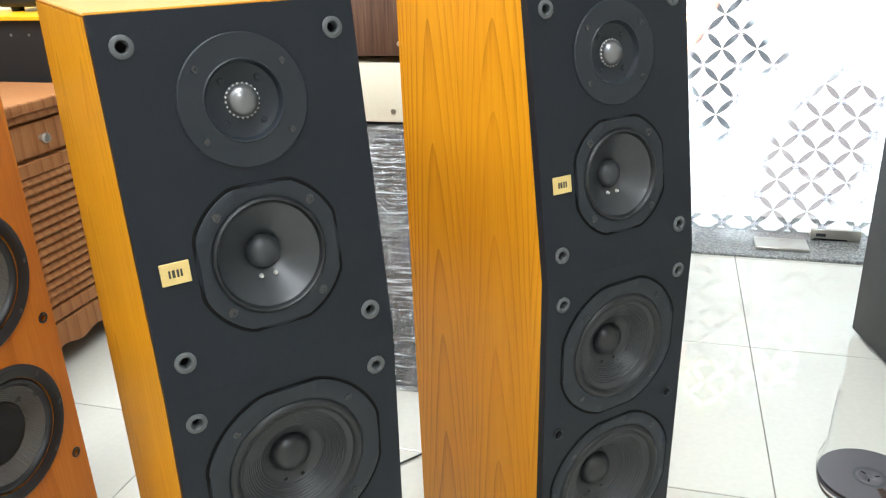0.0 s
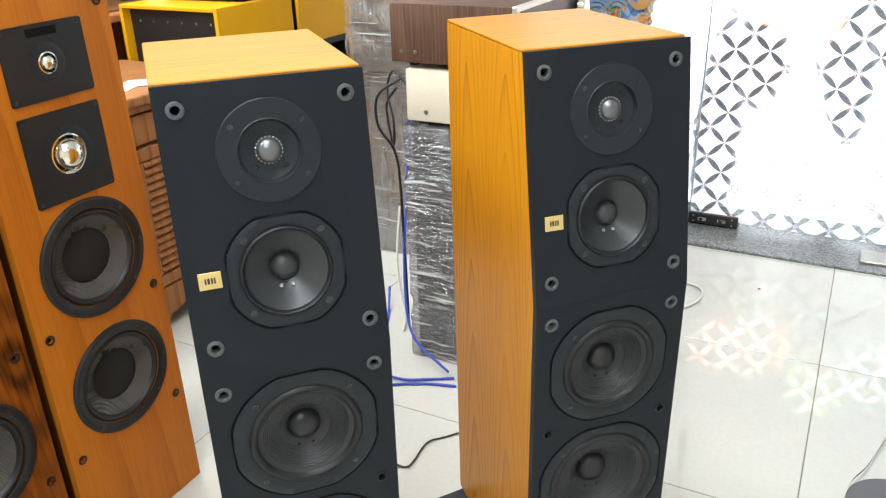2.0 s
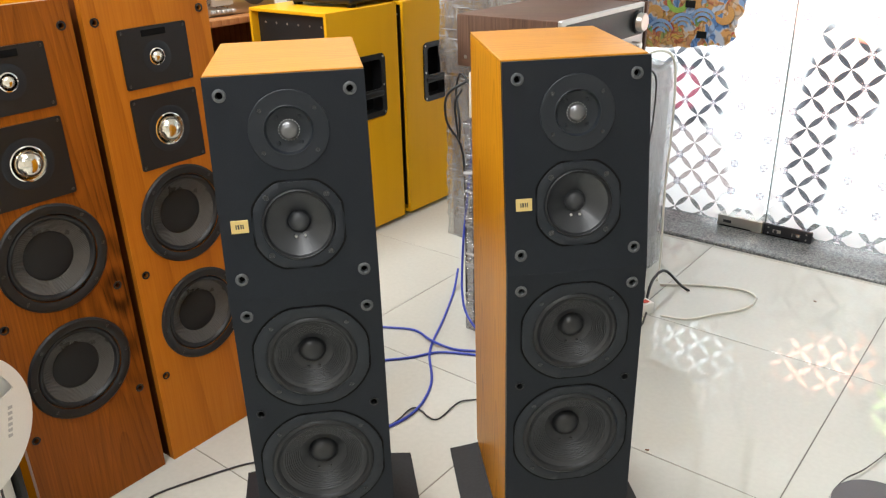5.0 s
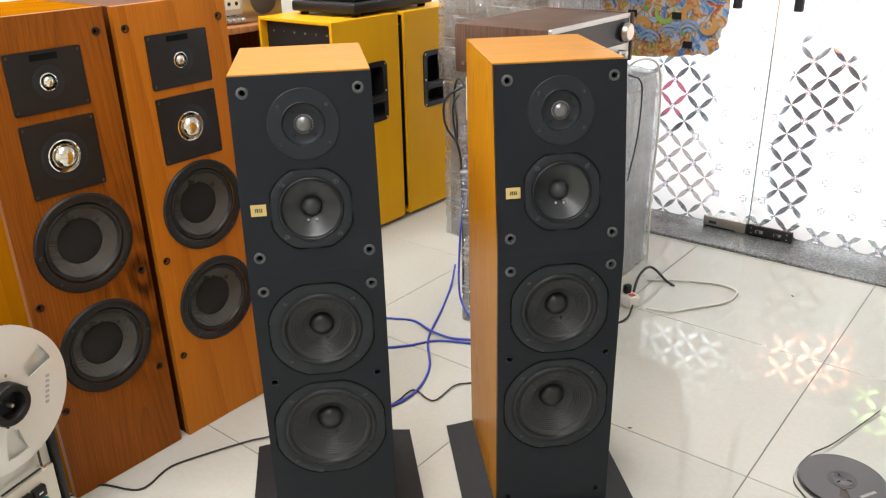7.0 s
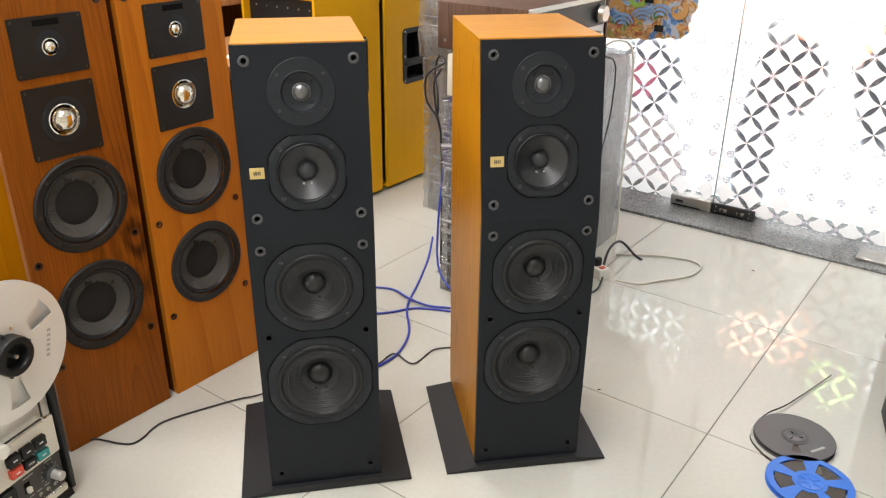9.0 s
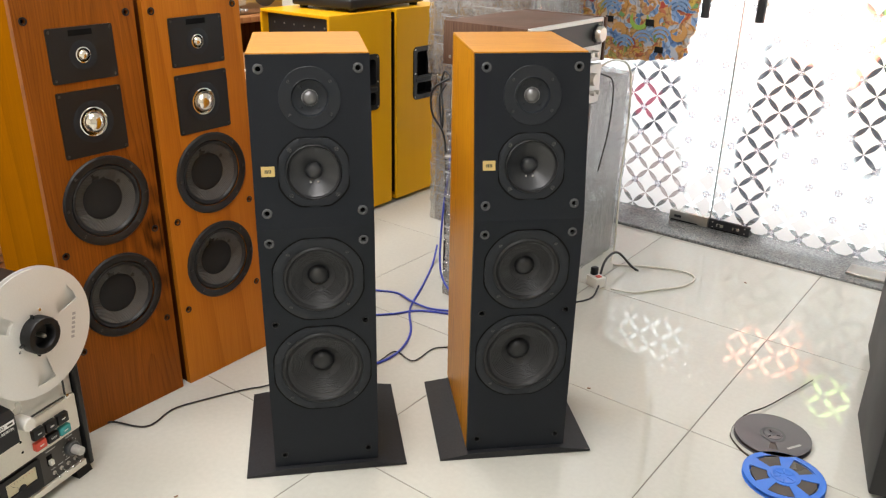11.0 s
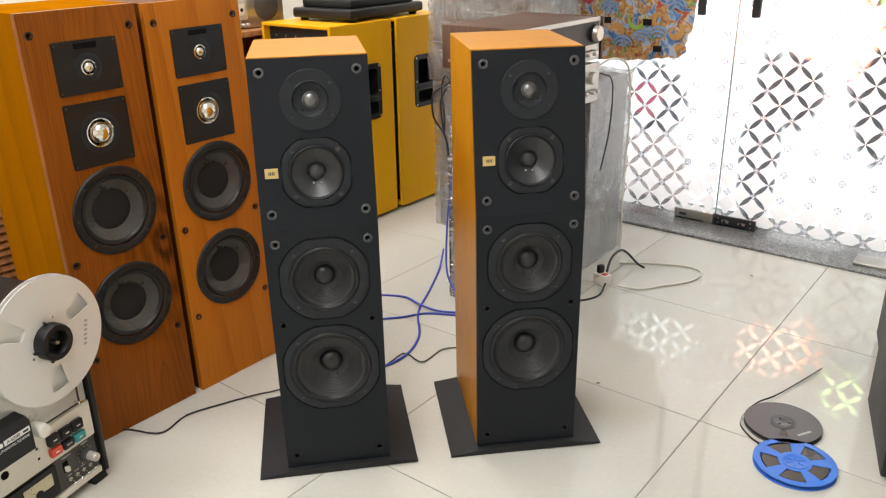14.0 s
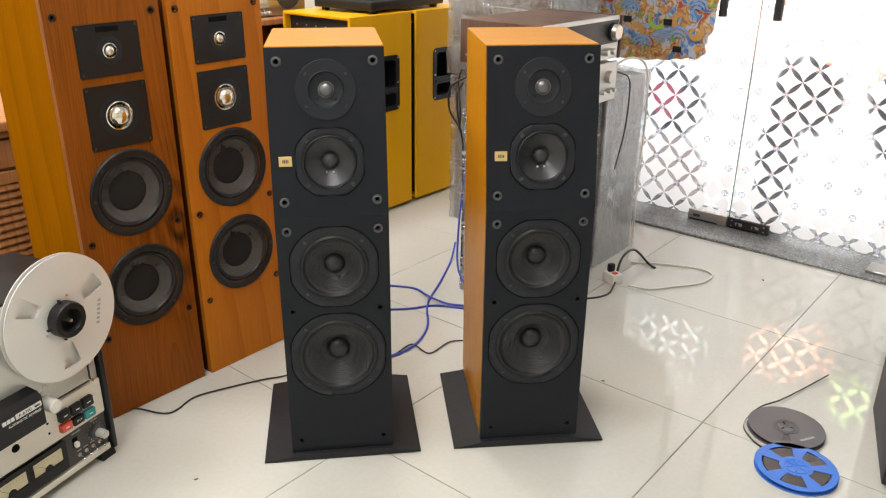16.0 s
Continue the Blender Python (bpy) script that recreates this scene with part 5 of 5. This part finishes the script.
# ---- the louvred sideboard ----
def sideboard():
    X, B, y0, y1, h = -1.385, -1.80, 0.18, 1.70, 0.655
    c = thing("louvred_sideboard", pose(0, 0, 0), "brown wooden sideboard with drawers, louvred doors and a scalloped skirt", "sideboard")
    part("carcass", block(B, X - 0.02, y0 + 0.01, y1 - 0.01, 0.075, h - 0.03), M_CABINET, c, smooth=None)
    part("worktop", block(B, X + 0.025, y0 - 0.01, y1 + 0.01, h - 0.028, h, 0.006, 3), M_CABINET, c, "brown wooden top with a rounded lip")
    part("moulding", block(B, X + 0.012, y0, y1, h - 0.046, h - 0.029, 0.005, 2), M_CABINET, c)
    n = 4
    w = (y1 - y0) / n
    pts = []
    for k in range(n):
        a = y0 + k * w
        dr = part("drawer", block(X - 0.02, X, a + 0.012, a + w - 0.012, 0.525, 0.600, 0.004, 2), M_CABINET, c)
        part("knob", lathe([(0, 0.022), (0.010, 0.020), (0.013, 0.014), (0.007, 0.006), (0.008, 0.0)], 18), M_SATIN, dr, "round metal knob", m=Matrix.Translation((X, a + w * 0.52, 0.562)) @ Matrix.Rotation(radians(90), 4, "Y"))
        door = part("door", block(X - 0.02, X - 0.012, a + 0.006, a + w - 0.006, 0.12, 0.515), M_CABINET, c, "louvred door", smooth=None)
        for z0, z1 in ((0.480, 0.515), (0.12, 0.155)):
            part("rail", block(X - 0.012, X, a + 0.006, a + w - 0.006, z0, z1, 0.003), M_CABINET, door)
        for ya in (a + 0.006, a + w - 0.041):
            part("stile", block(X - 0.012, X, ya, ya + 0.035, 0.155, 0.480, 0.003), M_CABINET, door)
        for q in range(15):
            z = 0.166 + q * 0.0215
            part("slat", block(-0.004, 0.010, a + 0.041, a + w - 0.041, -0.009, 0.009, 0.003, 2), M_CABINET, door, m=Matrix.Translation((X - 0.010, 0, z)) @ Matrix.Rotation(radians(-38), 4, "Y"))
        m = 18
        for q in range(m):
            s = q / m
            z = 0.030 + 0.022 * math.sin(math.pi * s) ** 0.6 + 0.008 * math.cos(6 * math.pi * s)
            pts.append((a + w * s, z if 0.06 < s < 0.94 else 0.0))
    outline = [(y0, 0.0), *pts, (y1, 0.0), (y1, 0.115), (y0, 0.115)]
    face = Matrix(((0, 0, 1, 0), (1, 0, 0, 0), (0, 1, 0, 0), (0, 0, 0, 1)))
    clean = [p for k, p in enumerate(outline) if k == 0 or (Vector(p) - Vector(outline[k - 1])).length > 1e-5]
    part("skirt", board(clean, [], 0.02, m=Matrix.Translation((X + 0.004, 0, 0)) @ face), M_CABINET, c, "scalloped skirt", smooth=None)
    part("back_foot", block(B, B + 0.04, y0 + 0.02, y1 - 0.02, 0.0, 0.076), M_CABINET, c, smooth=None)
    return c


sideboard()
paper = thing("paper_slips", pose(-1.47, 1.42, 0.655, 0, 0, 20), "two small white paper slips on the wooden sideboard", "paper")
part("slip", block(-0.03, 0.03, -0.05, 0.05, 0.0002, 0.002), M_WHITE, paper, smooth=None)
part("slip", block(-0.025, 0.03, -0.02, 0.06, 0.0022, 0.004), M_WHITE, paper, smooth=None, m=pose(0.02, 0.02, 0, 0, 0, 25))

shelf = thing("low_wooden_shelf", pose(0, 0, 0), "brown wooden shelf unit behind the sideboard", "shelf")
part("top_board", block(-2.40, -1.815, 0.9, 1.95, 0.760, 0.785, 0.004), M_CABINET, shelf)
for y in (0.9, 1.925):
    part("side_board", block(-2.40, -1.825, y, y + 0.025, 0.0, 0.759), M_CABINET, shelf, smooth=None)
part("back_board", block(-2.40, -2.38, 0.926, 1.924, 0.0, 0.759), M_CABINET, shelf, smooth=None)
part("middle_board", block(-2.379, -1.83, 0.926, 1.924, 0.40, 0.42), M_CABINET, shelf, smooth=None)

boom = thing("cassette_recorder", pose(-1.87, 1.745, 0.785, 0, 0, 84), "silver portable cassette recorder standing on the wooden shelf", "cassette recorder")
part("body", block(-0.16, 0.16, 0.0, 0.08, 0.0, 0.16, 0.008, 3), M_SATIN, boom)
part("cassette_door", block(-0.105, -0.02, -0.006, 0.0, 0.035, 0.115, 0.003), M_SILVER, boom)
part("cassette_window", block(-0.092, -0.033, -0.0085, -0.006, 0.055, 0.098, 0.001), M_CREAM, boom, smooth=None)
for q in (-0.078, -0.047):
    part("spool", lathe([(0, 0.0015), (0.006, 0.0015), (0.0075, 0)], 14), M_BLACK, boom, m=facing(q, -0.0085, 0.076))
part("speaker_grille", lathe([(0, 0.004), (0.050, 0.003), (0.058, 0.0)], 32), M_CHARCOAL, boom, m=facing(0.075, 0, 0.085))
for q in range(5):
    part("key", block(-0.11 + q * 0.02, -0.095 + q * 0.02, -0.012, 0.0, 0.010, 0.022, 0.002), M_SILVER, boom)


# ---- black cabinets beside the doors ----
def black_cabinet(x, y, turn, h, label):
    c = thing("black_speaker_cabinet", pose(x, y, 0, 0, 0, turn), label, "speaker cabinet", "black cabinets")
    part("body", block(0.0, 0.48, -0.33, 0.0, 0.012, h, 0.006, 2), M_BLACKBOX, c)
    for fx in (0.05, 0.43):
        for fy in (-0.28, -0.05):
            part("foot", lathe([(0, 0), (0.018, 0), (0.02, 0.013), (0, 0.013)], 14), M_RUBBER, c, m=pose(fx, fy, 0))
    part("handle", block(-0.001, 0.001, -0.22, -0.11, h * 0.6, h * 0.6 + 0.10, 0.0), M_HOLE, c, smooth=None)
    return c


black_cabinet(0.505, 2.03, 14, 0.95, "black painted speaker cabinet standing by the glass front")
black_cabinet(0.566, 1.62, 16, 0.95, "black painted speaker cabinet standing by the glass front")


# ---- cables ----
cable("blue_cable", along([(-0.895, 1.74, 0.05), (-0.86, 1.67, 0.006), (-0.777, 1.514, 0.004), (-0.695, 1.350, 0.004), (-0.593, 1.231, 0.004), (-0.546, 1.122, 0.004), (-0.549, 1.033, 0.004), (-0.58, 0.97, 0.004)], 3), 0.0035, M_CABLE_BLUE, "blue speaker cable lying on the tile floor")
cable("blue_cable", along([(-0.95, 1.34, 0.004), (-0.878, 1.377, 0.004), (-0.803, 1.411, 0.004), (-0.719, 1.386, 0.010), (-0.650, 1.390, 0.006), (-0.600, 1.416, 0.004), (-0.54, 1.45, 0.004)], 3), 0.0035, M_CABLE_BLUE, "blue speaker cable lying on the tile floor")
cable("blue_cable", along([(-0.84, 1.16, 0.004), (-0.754, 1.245, 0.004), (-0.711, 1.293, 0.004), (-0.669, 1.356, 0.004), (-0.588, 1.400, 0.004), (-0.52, 1.42, 0.004)], 3), 0.0035, M_CABLE_BLUE, "blue speaker cable lying on the tile floor")
cable("blue_cable", along([(-0.735, 1.62, 0.60), (-0.730, 1.58, 0.40), (-0.722, 1.54, 0.22), (-0.67, 1.48, 0.08), (-0.56, 1.46, 0.01)], 3), 0.0035, M_CABLE_BLUE, "blue speaker cable hanging down beside the wrapped box")
cable("white_cable", along([(-0.86, 1.76, 0.30), (-0.84, 1.70, 0.16), (-0.80, 1.66, 0.03), (-0.77, 1.60, 0.004)], 3), 0.003, M_CABLE_WHITE, "off-white cables hanging down to the tile floor")
cable("black_cable", along([(-0.90, 0.33, 0.004), (-0.870, 0.366, 0.004), (-0.858, 0.412, 0.004), (-0.776, 0.456, 0.004), (-0.790, 0.539, 0.004), (-0.765, 0.618, 0.004), (-0.723, 0.714, 0.004), (-0.691, 0.756, 0.008), (-0.62, 0.85, 0.03)], 3), 0.0023, M_CABLE_BLACK, "thin black cable lying on the tile floor")
cable("black_cable", along([(-0.58, 0.96, 0.004), (-0.553, 1.037, 0.004), (-0.553, 1.116, 0.004), (-0.481, 1.109, 0.004), (-0.480, 1.197, 0.004), (-0.452, 1.235, 0.004), (-0.40, 1.30, 0.004)], 3), 0.0021, M_CABLE_BLACK, "thin black cable lying on the tile floor")
cable("black_cable", along([(-0.74, 1.60, 0.70), (-0.79, 1.57, 0.66), (-0.80, 1.58, 0.58), (-0.765, 1.60, 0.50), (-0.755, 1.60, 0.30), (-0.74, 1.58, 0.05)], 3), 0.0035, M_CABLE_BLACK, "black cables hanging behind the amplifiers")
cable("black_cable", along([(-0.70, 1.56, 0.69), (-0.75, 1.58, 0.72), (-0.775, 1.59, 0.67), (-0.75, 1.57, 0.60), (-0.76, 1.58, 0.54), (-0.78, 1.59, 0.63), (-0.74, 1.57, 0.68)], 3), 0.003, M_CABLE_BLACK, "bundle of black cables tied behind the amplifiers")
cable("black_cable", along([(-0.33, 1.93, 0.020), (-0.345, 2.00, 0.06), (-0.345, 2.09, 0.06), (-0.305, 2.13, 0.006), (-0.27, 2.11, 0.004)], 3), 0.0045, M_CABLE_BLACK, "black mains lead looping over the floor")
cable("black_cable", along([(-0.30, 1.87, 0.02), (-0.29, 1.80, 0.004), (-0.33, 1.72, 0.004), (-0.42, 1.66, 0.004)], 3), 0.0032, M_CABLE_BLACK, "black mains lead lying on the floor")
cable("white_cable", along([(-0.262, 1.885, 0.015), (-0.20, 1.93, 0.004), (-0.15, 2.0, 0.004), (-0.09, 2.09, 0.004), (-0.085, 2.18, 0.004), (-0.14, 2.21, 0.004), (-0.25, 2.17, 0.004), (-0.36, 2.10, 0.004)], 3), 0.0035, M_CABLE_WHITE, "off-white flat cable looped on the tile floor")
cable("white_cable", along([(-0.43, 1.96, 0.72), (-0.41, 2.05, 0.74), (-0.405, 2.16, 0.69), (-0.41, 2.20, 0.50), (-0.415, 2.20, 0.30), (-0.40, 2.18, 0.05), (-0.38, 2.12, 0.004)], 3), 0.0035, M_CABLE_WHITE, "off-white cable hanging beside the wrapped carton")
cable("black_cable", along([(-0.425, 1.99, 0.70), (-0.415, 2.06, 0.66), (-0.42, 2.07, 0.50), (-0.425, 2.03, 0.36)], 3), 0.0025, M_CABLE_BLACK, "thin black cable hanging beside the wrapped carton")

strip = thing("power_strip", pose(-0.318, 1.902, 0, 0, 0, -22), "white plastic power strip with a red switch on the floor", "power strip")
part("body", block(-0.04, 0.014, -0.022, 0.022, 0.0, 0.036, 0.004, 2), M_WHITE, strip)
part("rocker_switch", block(-0.010, 0.006, -0.009, 0.009, 0.036, 0.040, 0.001), M_RED, strip, "red rocker switch")
part("plug", block(-0.034, -0.016, -0.012, 0.012, 0.036, 0.065, 0.004, 2), M_BLACK, strip, "black plug")


# ---- crumbs of wood on the tiles ----
M_CHIP = speckled("brown_wood_chip", (0.22, 0.11, 0.055), 0.7, 0.3, 200, 0.3)
chip = solo("wood_chip", block(-0.0045, 0.0045, -0.0018, 0.0018, 0.0, 0.0028, 0.0008), M_CHIP, "small brown splinter of wood on the tile floor", "debris", m=pose(-0.030, 1.306, 0.0002, 0, 0, 30), group="crumbs of wood")
copy_thing(chip, pose(0.064, 2.268, 0.0002, 0, 0, 160))
copy_thing(chip, pose(-0.508, 0.351, 0.0002, 0, 0, 75))


# ---- ceiling lights ----
for lx, ly in LAMPS:
    cl = thing("ceiling_light", pose(lx, ly, 2.9), "square white ceiling light panel", "ceiling light", "ceiling lights")
    part("rim", board(rect(-0.29, 0.29, -0.29, 0.29), [rect(-0.26, 0.26, -0.26, 0.26)], 0.05, m=pose(0, 0, 0)), M_WHITE, cl, smooth=None)


# ---- floor of polished tiles ----
TX, TY, TS = 0.255, 1.297, 0.600
floor = thing("floor", pose(0, 0, 0), "polished cream floor tiles with thin grey joints", "floor", kind="structure")
part("joint_bed", block(X0, X1, Y0, SILL_Y, -0.05, -0.0012), M_GROUT, floor, smooth=None)
whole = {}
for i in range(-6, 6):
    for j in range(-8, 4):
        a0, a1 = max(X0, TX + i * TS) + 0.0012, min(X1, TX + (i + 1) * TS) - 0.0012
        b0, b1 = max(Y0, TY + j * TS) + 0.0012, min(SILL_Y, TY + (j + 1) * TS) - 0.0012
        if a1 - a0 < 0.01 or b1 - b0 < 0.01:
            continue
        size = (round(a1 - a0, 4), round(b1 - b0, 4))
        if size not in whole:
            whole[size] = mesh_of("tile", block(-size[0] / 2, size[0] / 2, -size[1] / 2, size[1] / 2, -0.01, 0.0, 0.0008), M_TILE)
        tile = new("tile", whole[size])
        tile.parent = floor
        tile.location = ((a0 + a1) / 2, (b0 + b1) / 2, 0)
